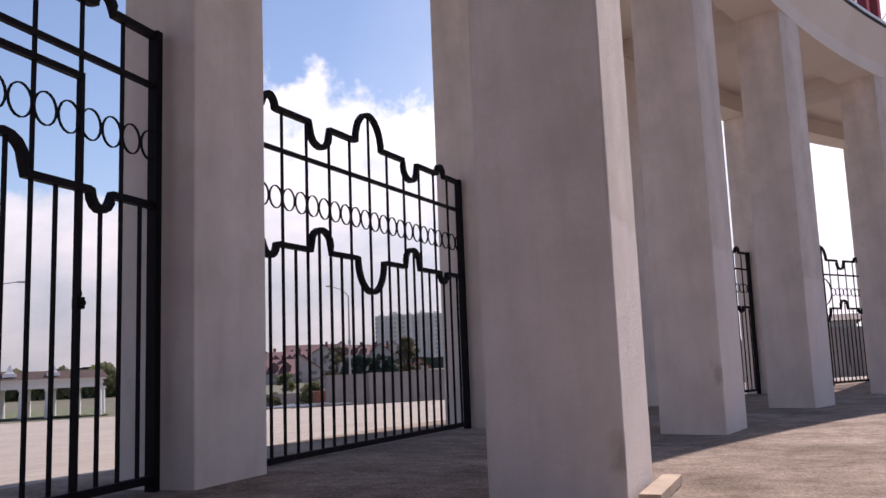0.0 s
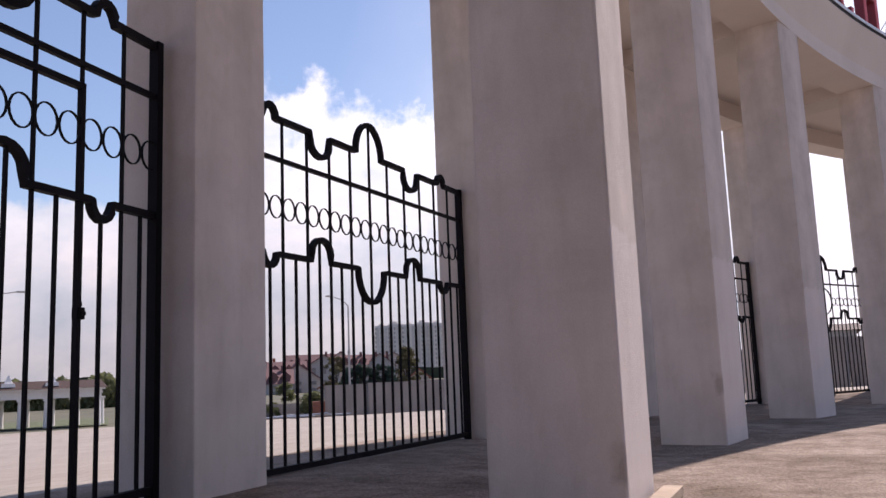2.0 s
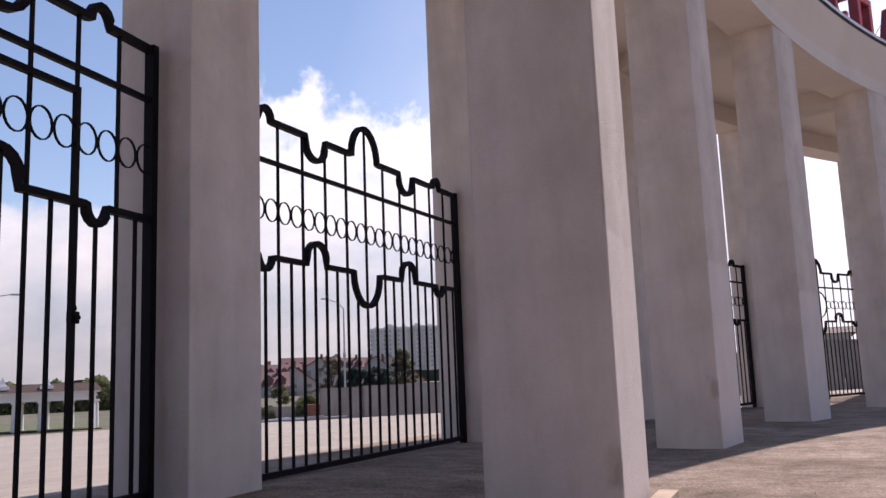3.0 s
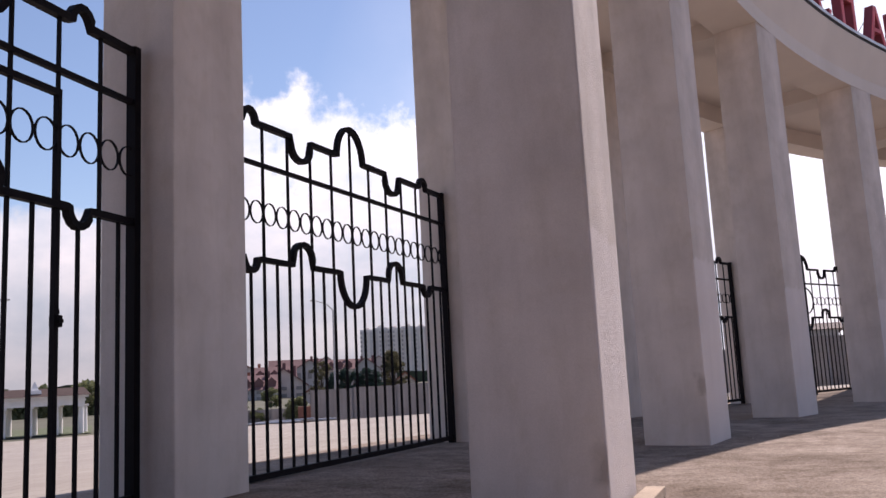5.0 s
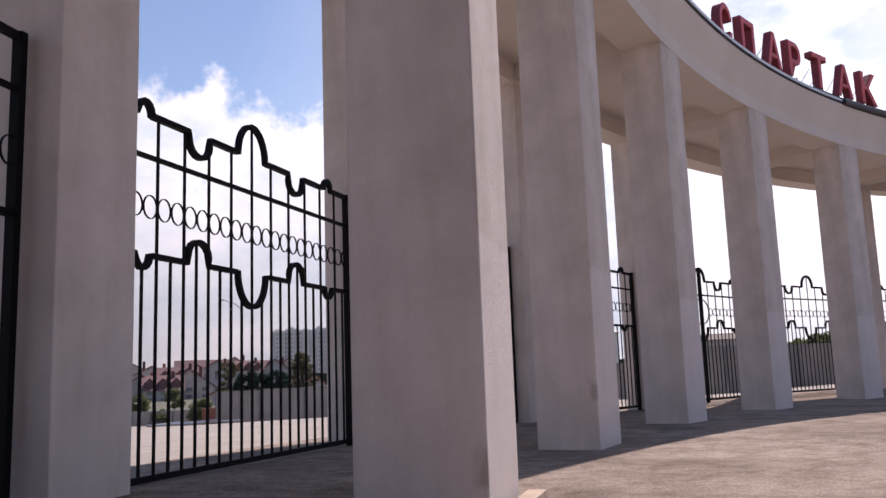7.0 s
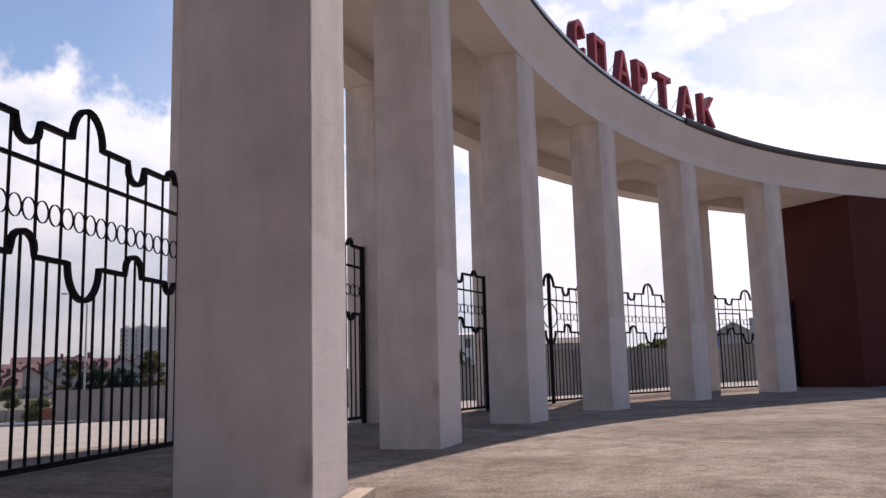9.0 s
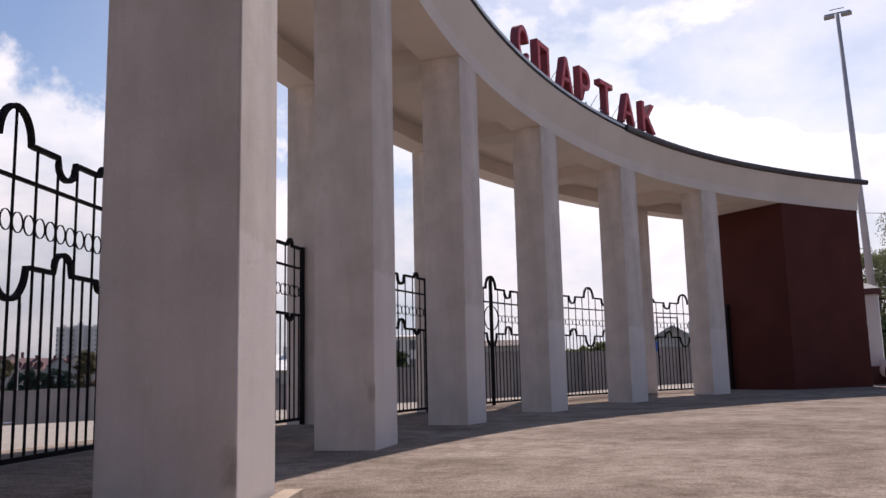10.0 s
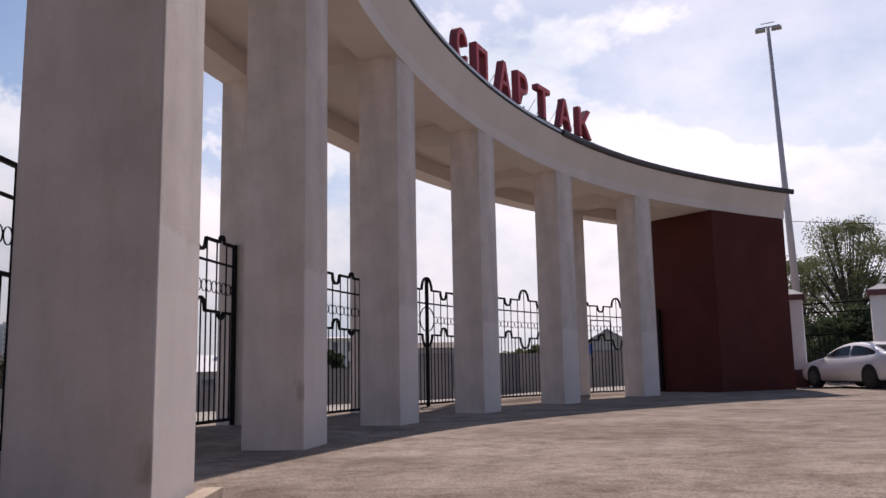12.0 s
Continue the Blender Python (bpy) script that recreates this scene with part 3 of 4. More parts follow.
for _ in range(2600):
    x, y = rnd.uniform(0.2, 12), 2.5 + 12 * rnd.random() ** 1.4
    if math.hypot(x - CX, y - CY) > R_FRONT - 0.1:
        continue
    r = 0.0015 + 0.006 * rnd.random() ** 4
    c = Vector((x, y, ground_z(x, y) + r * 0.25))
    vs = [bm.verts.new(c + Vector((r * rnd.uniform(0.6, 1.3) * a, r * rnd.uniform(0.6, 1.3) * b, r * rnd.uniform(0.5, 0.9) * h))) for a, b, h in ((1, 0, 0), (0, 1, 0), (-1, 0, 0), (0, -1, 0), (0, 0, 1), (0, 0, -1))]
    for a in range(4):
        bm.faces.new((vs[a], vs[(a + 1) % 4], vs[4]))
        bm.faces.new((vs[(a + 1) % 4], vs[a], vs[5]))
tagged(part("grit", bm, GRIT), "loose grit and small stones on the concrete", "grit", kind="stuff")


# ---- beyond the gates ----
def far(az, d):
    return Vector((d * math.sin(radians(az)), d * math.cos(radians(az))))


def facing(az, d, z=None):
    """Pose at azimuth and distance whose -y points back to the forecourt."""
    p = far(az, d)
    return Matrix.Translation((p.x, p.y, ground_z(p.x, p.y) if z is None else z)) @ Matrix.Rotation(-radians(az), 4, "Z")


def fence(points, height, label):
    """Sheet-metal fence through plan points, a post and ribbed panels for each stretch."""
    f = thing("sheet_fence", label, "fence")
    for a, b in zip(points, points[1:]):
        n = max(1, round((b - a).length / 2.5))
        for i in range(n):
            p, q = a + (b - a) * (i / n), a + (b - a) * ((i + 1) / n)
            run = (q - p).length
            turn = Matrix.Translation((p.x, p.y, min(ground_z(*p), ground_z(*q)) - 0.05)) @ Matrix.Rotation(math.atan2(q.y - p.y, q.x - p.x), 4, "Z")
            bm = bmesh.new()
            ribs = 20
            up = [bm.verts.new((run * j / ribs, 0.02 * (j % 2), height)) for j in range(ribs + 1)]
            dn = [bm.verts.new((v.co.x, v.co.y, 0)) for v in up]
            for j in range(ribs):
                bm.faces.new((up[j], up[j + 1], dn[j + 1], dn[j]))
            bmesh.ops.solidify(bm, geom=bm.faces[:], thickness=0.012)
            part("panel", bm, GREYWALL, f).matrix_world = turn
            bm = bmesh.new()
            box(bm, -0.04, 0.04, 0.03, 0.11, -0.1, height - 0.04)
            part("fence_post", bm, GREYWALL, f).matrix_world = turn
    return f


fence([far(-12.6, 57), far(-4, 56)], 2.08, "grey sheet-metal fence across the plaza")
fence([far(-4, 56), far(5, 54), far(10.5, 47)], 1.75, "lower grey sheet-metal fence across the plaza")
fence([far(10.6, 47), far(14.2, 46), far(15.6, 36), far(20.6, 35)], 2.05, "grey sheet-metal fence closing the plaza")
fence([far(20.7, 35), far(25, 41), far(29, 43.5), far(35, 45)], 1.9, "grey sheet-metal fence running towards a gabled house")
fence([far(-20, 64), far(-12.7, 62)], 1.0, "low grey fence beside a bush")

DARKLEAF = material("dark_foliage", (0.075, 0.105, 0.05), 0.8, vary=0.4, scale=6, fine=30, bump=0)
LEAF = material("foliage", (0.19, 0.205, 0.10), 0.7, vary=0.4, scale=3, fine=25, bump=0)
CONIFER = material("conifer_needles", (0.05, 0.085, 0.068), 0.85, vary=0.35, scale=5, fine=30, bump=0)
BRONZE = material("bronze_foliage", (0.16, 0.145, 0.08), 0.8, vary=0.35, scale=5, fine=30, bump=0)
for m in (DARKLEAF, LEAF, BRONZE, CONIFER):          # thin leaves let light through
    nn, ll = m.node_tree.nodes, m.node_tree.links
    thin, both = nn.new("ShaderNodeBsdfTranslucent"), nn.new("ShaderNodeMixShader")
    both.inputs[0].default_value = 0.45
    src = nn["Principled BSDF"].inputs["Base Color"].links[0].from_socket
    ll.new(src, thin.inputs["Color"])
    ll.new(nn["Principled BSDF"].outputs[0], both.inputs[1])
    ll.new(thin.outputs[0], both.inputs[2])
    ll.new(both.outputs[0], nn["Material Output"].inputs["Surface"])
BARK = material("bark", (0.09, 0.07, 0.055), 0.9, vary=0.3, scale=8, fine=40, bump=0.3)


def limb(bm, a, b, r0, r1, sides=7):
    d = b - a
    q = d.to_track_quat("Z", "Y").to_matrix().to_4x4()
    bmesh.ops.create_cone(bm, cap_ends=True, segments=sides, radius1=r0, radius2=r1, depth=d.length, matrix=Matrix.Translation((a + b) / 2) @ q)


def leaves(bm, centre, size, count, leaf, rnd):
    """Many small leaf quads scattered through an uneven clump."""
    for _ in range(count):
        v = Vector((rnd.gauss(0, 1), rnd.gauss(0, 1), rnd.gauss(0, 1)))
        v = v.normalized() * rnd.random() ** 0.45
        c = centre + Vector((v.x * size[0], v.y * size[1], v.z * size[2]))
        m = Euler((rnd.uniform(0, 6.3), rnd.uniform(0, 6.3), rnd.uniform(0, 6.3))).to_matrix()
        s = leaf * rnd.uniform(0.6, 1.3)
        bm.faces.new([bm.verts.new(c + m @ Vector((x * s, y * s * 0.6, 0))) for x, y in ((-1, 0), (0, -1), (1, 0), (0, 1))])


def tree(az, d, height, spread_r, label, mat, seed, trunk=0.16, clumps=26, per=260, leaf=0.09, low=0.3, name="tree", puff=1.0):
    rnd = random.Random(seed)
    t = thing(name, label, "tree" if name == "tree" else "bush", facing(az, d))
    wood, crown = bmesh.new(), bmesh.new()
    fork = height * low
    limb(wood, Vector((0, 0, -0.3)), Vector((0.1, 0, fork)), trunk, trunk * 0.75, 9)
    for i in range(clumps):
        a = rnd.uniform(0, 6.283)
        h = fork + (height - fork) * (0.08 + 0.9 * rnd.random() ** 0.75)
        w = spread_r * math.sin(math.pi * min(0.97, 0.22 + 0.74 * (h - fork) / (height - fork))) ** 0.8
        tip = Vector((math.cos(a) * w * rnd.uniform(0.35, 1), math.sin(a) * w * rnd.uniform(0.35, 1), h - height * 0.05))
        mid = Vector((tip.x * 0.4, tip.y * 0.4, fork + (tip.z - fork) * 0.55))
        limb(wood, Vector((0.1, 0, fork * 0.9)), mid, trunk * 0.42, trunk * 0.22, 6)
        limb(wood, mid, tip, trunk * 0.22, trunk * 0.06, 5)
        c = spread_r * rnd.uniform(0.10, 0.25) * puff
        leaves(crown, tip, (c, c, c * 0.72), per, leaf, rnd)
    part("trunk", wood, BARK, t)
    part("crown", crown, mat, t)
    return t


tree(45.6, 43, 7.5, 3.8, "broad green tree with sparse crown behind a fence", LEAF, 3, 0.2, 120, 210, 0.048, 0.2)
tree(50.5, 45, 7.4, 3.2, "broad green tree with thick limbs behind a fence", LEAF, 8, 0.2, 90, 220, 0.05, 0.2)
tree(42.7, 46, 6.3, 3.0, "lower green tree behind the end block", LEAF, 11, 0.12, 75, 210, 0.05, 0.2)
tree(44.2, 36.5, 2.5, 1.6, "dark green shrubs behind an iron fence", DARKLEAF, 12, 0.06, 40, 320, 0.06, 0.08, "shrub", 1.5)
tree(46.2, 37, 2.9, 1.7, "dark green shrubs behind an iron fence", DARKLEAF, 13, 0.06, 40, 320, 0.06, 0.08, "shrub", 1.5)
tree(48.2, 37, 2.6, 1.8, "dark green shrubs behind an iron fence", DARKLEAF, 14, 0.06, 40, 320, 0.06, 0.08, "shrub", 1.5)
tree(-13.4, 61, 1.75, 0.9, "round green bush beside a low fence", LEAF, 21, 0.05, 40, 240, 0.06, 0.06, "shrub", 1.9)
tree(-16.0, 63, 1.0, 0.7, "low green bush by the fence", LEAF, 27, 0.05, 26, 200, 0.06, 0.06, "shrub", 1.9)
tree(-7.1, 74, 5.3, 1.35, "slender tree with bronze and green leaves", BRONZE, 22, 0.08, 60, 170, 0.075, 0.3, puff=1.2)
tree(-11.9, 82, 4.9, 1.5, "slender tree with sparse bronze leaves", BRONZE, 23, 0.08, 34, 110, 0.08, 0.3)
tree(12.4, 52, 3.2, 1.2, "dark green tree behind the sheet fence", DARKLEAF, 24, 0.1, 34, 240, 0.07, 0.2, puff=1.6)
for i, az in enumerate((-11.0, -10.3, -9.6, -8.9, -8.2)):
    tree(az, 72, 3.6 + 0.25 * (i % 2), 0.80, "dense dark blue-green conifer behind the fence", CONIFER, 30 + i, 0.06, 60, 150, 0.06, 0.04, "conifer", 1.6)
for i, (az, d, h) in enumerate(((-17.4, 92, 2.0), (-15.2, 98, 2.4), (-11.7, 90, 2.2))):
    tree(az, d, h, 1.2, "low green bush between the fence and the houses", LEAF, 90 + i, 0.05, 30, 120, 0.11, 0.08, "shrub", 1.7)
for i, (az, h) in enumerate(((24.2, 2.2), (25.2, 2.3), (26.3, 2.5), (27.2, 2.3))):
    tree(az, 52, h, 1.2, "green shrub rising behind the sheet fence", LEAF, 50 + i, 0.06, 30, 180, 0.07, 0.08, "shrub", 1.6)

# street lamps beyond the fence
PALEWALL = material("weathered_pale_render", (0.58, 0.55, 0.53), 0.85, vary=0.12, scale=1.5, fine=40, bump=0.06, stain=0.1)
CONCRETE = material("pale_concrete", (0.42, 0.41, 0.41), 0.8, vary=0.12, scale=4, fine=40, bump=0.08)


def street_lamp(az, d, height, arm, tilt, label):
    t = thing("street_lamp", label, "street lamp", facing(az, d))
    bm = bmesh.new()
    limb(bm, Vector((0, 0, -0.2)), Vector((0, 0, height)), 0.09, 0.05, 10)
    part("pole", bm, CONCRETE, t)
    bm = bmesh.new()
    limb(bm, Vector((0, 0, height - 0.02)), Vector((arm * 0.35, 0, height + tilt * 0.6)), 0.04, 0.035, 8)
    limb(bm, Vector((arm * 0.35, 0, height + tilt * 0.6)), Vector((arm, 0, height + tilt)), 0.035, 0.03, 8)
    part("arm", bm, CONCRETE, t)
    bm = bmesh.new()
    box(bm, min(arm, arm * 1.3), max(arm, arm * 1.3), -0.12, 0.12, height + tilt - 0.05, height + tilt + 0.05, 0.02)
    part("lamp_head", bm, CONCRETE, t)


street_lamp(-10.95, 60, 7.6, -1.2, 0.7, "grey street lamp with one raised arm behind the fence")
street_lamp(-33.5, 58, 8.0, 2.2, 0.6, "grey street lamp with one raised arm on the plaza")

# white pergola across the plaza
WHITE = material("white_paint", (0.78, 0.76, 0.74), 0.7, vary=0.05, scale=3, fine=60, bump=0.03)
BROWNROOF = material("brown_roof", (0.075, 0.042, 0.036), 0.8, vary=0.2, scale=2, fine=30, bump=0.1)
perg = thing("pergola", "white columned pergola with a brown roof across the plaza", "pergola", facing(-30.05, 66) @ Matrix.Translation((0, 0, -0.22)))
for z0, z1, o in ((2.20, 2.46, 1.22), (2.46, 2.58, 1.30), (2.58, 2.70, 1.25), (2.70, 2.86, 1.45)):
    bm = bmesh.new()
    box(bm, -9 - o + 1.3, 4.2 + o - 1.3, -o, o, z0, z1, 0.02)
    part("cornice" if z0 > 2.5 else "beam", bm, WHITE, perg)
bm = bmesh.new()
vs = box(bm, -9.3, 4.5, -1.6, 1.6, 2.86, 3.40)
for v in vs:
    if v.co.z > 3.2:
        v.co.y *= 0.4
        v.co.x = -2.4 + (v.co.x + 2.4) * 0.94
part("roof", bm, BROWNROOF, perg)
for x in (0.95, -1.75, -5.2):
    bm = bmesh.new()
    for z0, z1, r0, r1 in ((3.05, 3.30, 0.62, 0.56), (3.30, 3.42, 0.40, 0.30), (3.42, 3.86, 0.30, 0.05)):
        bmesh.ops.create_cone(bm, cap_ends=True, segments=4, radius1=r0, radius2=r1, depth=z1 - z0, matrix=Matrix.Translation((x, -0.9, (z0 + z1) / 2)) @ Matrix.Rotation(math.pi / 4, 4, "Z"))
    part("roof_finial", bm, WHITE, perg)
for i in range(9):
    for y in (-1.0, 1.0):
        x = 3.9 - 1.62 * i + (0.35 if y > 0 else 0.0)
        bm = bmesh.new()
        limb(bm, Vector((x, y, 0.1)), Vector((x, y, 2.06)), 0.22, 0.18, 16)
        part("column", bm, WHITE, perg)
        bm = bmesh.new()
        box(bm, x - 0.3, x + 0.3, y - 0.3, y + 0.3, -0.3, 0.1, 0.01)
        part("column_base", bm, WHITE, perg)
        bm = bmesh.new()
        box(bm, x - 0.25, x + 0.25, y - 0.25, y + 0.25, 2.05, 2.20, 0.02)
        part("column_capital", bm, WHITE, perg)
GRASS = material("lawn_grass", (0.105, 0.125, 0.055), 0.9, vary=0.35, scale=2, fine=30, bump=0.1)
bm = bmesh.new()
rows = [[bm.verts.new((*far(-44 + 1.0 * i, d), ground_z(*far(-44 + 1.0 * i, d)) + 0.03)) for d in (64.6, 68, 72, 76, 80)] for i in range(19)]
for p, q in zip(rows, rows[1:]):
    for j in range(4):
        bm.faces.new((p[j], q[j], q[j + 1], p[j + 1]))
tagged(part("lawn", bm, GRASS, smooth=True), "strip of green lawn round the pergola", "lawn", kind="structure")

# houses of the town
TILE = material("orange_roof_tiles", (0.27, 0.105, 0.07), 0.8, vary=0.2, scale=1, fine=8, bump=0.1)
MAROON = material("maroon_roof", (0.17, 0.085, 0.085), 0.8, vary=0.2, scale=1, fine=8, bump=0.1)
RENDER = material("beige_render", (0.58, 0.51, 0.47), 0.9, vary=0.12, scale=0.4, fine=10, bump=0.03)
# panel colour raised to near white: distance haze put into the paint
PANELS = material("hazed_panel_block", (0.88, 0.81, 0.75), 0.9, vary=0.10, scale=0.1, fine=3, bump=0.02)
GLASS = material("dark_window", (0.25, 0.235, 0.235), 0.6, vary=0.2, scale=2, fine=20, bump=0)
WIN = bpy.data.meshes.new("window")
bm = bmesh.new()
box(bm, -0.5, 0.5, -0.12, 0.05, -0.5, 0.5)
bm.to_mesh(WIN), bm.free()
WIN.materials.append(GLASS)


def house(az, d, width, eave, rise, storeys, cols, wall_mat, roof_mat, label, gable=True, name="house"):
    """House with eave and ridge heights over its ground, gable end or long side towards the plaza."""
    t = thing(name, label, "house" if name == "house" else "building", facing(az, d, -2.2))
    bm = bmesh.new()
    box(bm, -width / 2, width / 2, 0, 10, -0.5, eave)
    if gable:
        tri = [bm.verts.new(c) for c in ((-width / 2, 0, eave), (width / 2, 0, eave), (0, 0, eave + rise))]
        bm.faces.new(tri)
    part("wall", bm, wall_mat, t)
    bm = bmesh.new()
    o = 0.4
    if gable:
        prof = [(-width / 2 - o, eave - o * rise / width * 2), (0, eave + rise), (width / 2 + o, eave - o * rise / width * 2), (width / 2 + o, eave + 0.25 - o * rise / width * 2), (0, eave + rise + 0.25), (-width / 2 - o, eave + 0.25 - o * rise / width * 2)]
        a = [bm.verts.new((x, -o, z)) for x, z in prof]
        b = [bm.verts.new((x, 10 + o, z)) for x, z in prof]
    else:
        prof = [(-o, eave), (5, eave + rise), (10 + o, eave)]
        a = [bm.verts.new((-width / 2 - o, y, z)) for y, z in prof]
        b = [bm.verts.new((width / 2 + o, y, z)) for y, z in prof]
    n = len(prof)
    bm.faces.new(a), bm.faces.new(b)
    for i in range(n):
        bm.faces.new((a[i], a[(i + 1) % n], b[(i + 1) % n], b[i]))
    roof = part("roof", bm, roof_mat, t)
    for s in range(storeys):
        for c in range(cols):
            w = new("window", WIN)
            w.parent = t
            w.location = (-width / 2 + width * (c + 0.5) / cols, 0, eave * (s + 0.55) / storeys)
            w.scale = (width / cols * 0.38, 1, eave / storeys * 0.5)
    if rise > 1.8 and not gable:
        for c in range(cols):
            bm = bmesh.new()
            x = -width / 2 + width * (c + 0.5) / cols
            vs = box(bm, x - 0.8, x + 0.8, 0.6, 4.0, eave + 0.2, eave + 1.5)
            top = [bm.verts.new((x, y, eave + 2.3)) for y in (0.6, 4.2)]
            front = [v for v in vs if v.co.z > eave + 1 and v.co.y < 1]
            bm.faces.new((front[0], front[1], top[0]))
            for e in (-1, 1):
                lo = [bm.verts.new((x + e * 1.0, y, eave + 1.35)) for y in (0.5, 4.2)]
                bm.faces.new((lo[0], lo[1], top[1], top[0]))
            part("dormer", bm, roof_mat, roof)
    if rise > 1.2:
        bm = bmesh.new()
        box(bm, width * 0.2, width * 0.2 + 0.7, 4, 4.7, eave, eave + rise + 0.7, 0.02)
        part("chimney", bm, roof_mat, roof)
    return t


house(-16.6, 210, 12, 4.6, 3.0, 2, 3, RENDER, TILE, "pale house with an orange tiled gable roof")
house(-14.9, 190, 9, 4.0, 3.0, 2, 3, RENDER, MAROON, "beige house with a maroon roof and dormers", False)
house(-17.8, 230, 13, 5.2, 3.6, 2, 4, RENDER, MAROON, "beige house with a maroon gable roof")
house(-13.3, 240, 16, 6.2, 3.6, 3, 4, RENDER, MAROON, "beige three-storey terraced house with maroon roof", False)
house(-11.5, 242, 10, 6.4, 3.8, 3, 3, RENDER, MAROON, "beige three-storey house with a maroon gable")
house(-9.8, 246, 12, 6.0, 3.4, 3, 3, RENDER, MAROON, "beige three-storey house with maroon dormers", False)
house(-8.0, 250, 10, 6.2, 3.6, 3, 3, RENDER, MAROON, "beige three-storey house with a maroon gable")
for i, (az, d, w, e) in enumerate(((-17.2, 170, 8, 2.6), (-15.9, 165, 7, 2.2), (-14.3, 175, 9, 2.8), (-12.6, 222, 8, 6.4), (-10.6, 228, 7, 6.2), (-8.9, 230, 8, 5.8), (-18.6, 180, 8, 3.0))):
    house(az, d, w, e, 2.4 + 0.4 * (i % 3), 2, 3, (RENDER, CONCRETE)[i % 2], (TILE, MAROON)[min(1, i)], "pale gabled town house with a tiled roof", i % 3 != 1)
house(-12.2, 120, 3.0, 1.6, 0.8, 1, 1, RENDER, TILE, "small shed with an orange roof behind the fence", name="shed")
house(-6.3, 110, 2.4, 2.6, 1.0, 1, 1, RENDER, TILE, "small cream shed with an orange roof", name="shed")
house(3.2, 80, 12.0, 3.5, 1.6, 1, 4, RENDER, WHITE, "pale hut with a light metal roof", False, name="hut")
house(12.3, 130, 7.0, 8.6, 0.4, 3, 3, PANELS, PANELS, "grey concrete building behind the fence", False, name="office_block")
house(19.2, 62, 4.5, 4.75, 0.6, 1, 3, CONCRETE, BROWNROOF, "low grey building behind the fence", False, name="workshop")
house(30.6, 72, 6.6, 4.2, 1.9, 1, 3, PALEWALL, CONCRETE, "grey gabled building behind the fence", name="hall")

# windows paled to low contrast, as haze would make them
GREYGLASS = material("hazed_window", (0.46, 0.42, 0.41), 0.5, vary=0.1, scale=2, fine=20, bump=0)
WIN2 = WIN.copy()
WIN2.materials.clear()
WIN2.materials.append(GREYGLASS)
# slab block far behind the town
block = thing("apartment_block", "tall grey concrete apartment block far behind the houses", "building", facing(-6.9, 560, -2.2))
# balcony colour lightened too, for the same painted haze
STRIP = material("hazed_balcony_panels", (0.74, 0.68, 0.64), 0.9, vary=0.12, scale=0.2, fine=3, bump=0.02)
for i in range(5):
    h = 36.0 + (0.0, 1.2, 0.4, 1.4, 0.6)[i]
    y0 = (i % 2) * 2.0
    bm = bmesh.new()
    box(bm, -22.5 + 9 * i, -13.55 + 9 * i, y0, 14, -1, h)
    box(bm, -20 + 9 * i, -16.5 + 9 * i, 4, 9, h, h + 1.6)
    wall = part("wall", bm, PANELS, block)
    for x in (-20.6, -15.5):
        bm = bmesh.new()
        box(bm, x + 9 * i - 0.75, x + 9 * i + 0.75, y0 - 0.9, y0 + 0.1, 1, h - 1.2)
        part("balcony", bm, STRIP, wall)
for i in range(15):
    for f in range(12):
        w = new("window", WIN2)
        w.parent = block
        w.location = (-22.0 + 3.0 * i + (i % 3) * 0.5, (i // 3 % 2) * 2.0, 2.0 + 2.9 * f)
        w.scale = (0.9, 1, 1.5)

# distant woods and hills along the horizon
WOODS = material("far_woods", (0.05, 0.065, 0.04), 0.95, vary=0.3, scale=0.05, fine=0.4, bump=0)
bm = bmesh.new()
rnd = random.Random(76)
hedge = bmesh.new()
for _ in range(16000):
    az = rnd.uniform(-44, -22.5)
    top = 3.7 + 2.4 * noise.noise((az * 0.55, 2, 0)) + 1.2 * noise.noise((az * 2.9, 7, 0))
    p = far(az, rnd.uniform(121, 131))
    leaves(hedge, Vector((p.x, p.y, -2.2 + top * rnd.random() ** 0.8)), (0.5, 0.5, 0.3), 1, 0.45, rnd)
tagged(part("tree_belt", hedge, LEAF), "dense belt of green trees behind the plaza", "trees", kind="stuff")
rnd = random.Random(77)
prev = None
for i in range(241):
    az = -75 + 0.625 * i
    p = far(az, 420)
    h = 4.5 + 3.0 * noise.noise((az * 0.25, 0, 3)) + 2.0 * noise.noise((az * 1.3, 5, 1)) + 1.2 * rnd.random()
    cur = [bm.verts.new((p.x, p.y, -4)), bm.verts.new((p.x, p.y, h)), bm.verts.new((p.x * 1.15, p.y * 1.15, h * 0.8)), bm.verts.new((p.x * 1.15, p.y * 1.15, -4))]
    if prev:
        for a, b in ((0, 1), (1, 2), (2, 3)):
            bm.faces.new((prev[a], prev[b], cur[b], cur[a]))
    prev = cur
tagged(part("far_woods", bm, WOODS), "dark green belt of woods along the horizon", "woods", kind="stuff")

# brick box and pipes by the low fence
BRICK = material("red_brick", (0.24, 0.10, 0.07), 0.9, vary=0.2, scale=4, fine=30, bump=0.1)
bm = bmesh.new()
box(bm, -0.4, 0.4, -0.3, 0.3, 0, 1.0, 0.02)
ob = tagged(part("brick_pier", bm, BRICK), "small red brick pier beside the grey fence", "pier")
ob.matrix_world = facing(-13.0, 56)
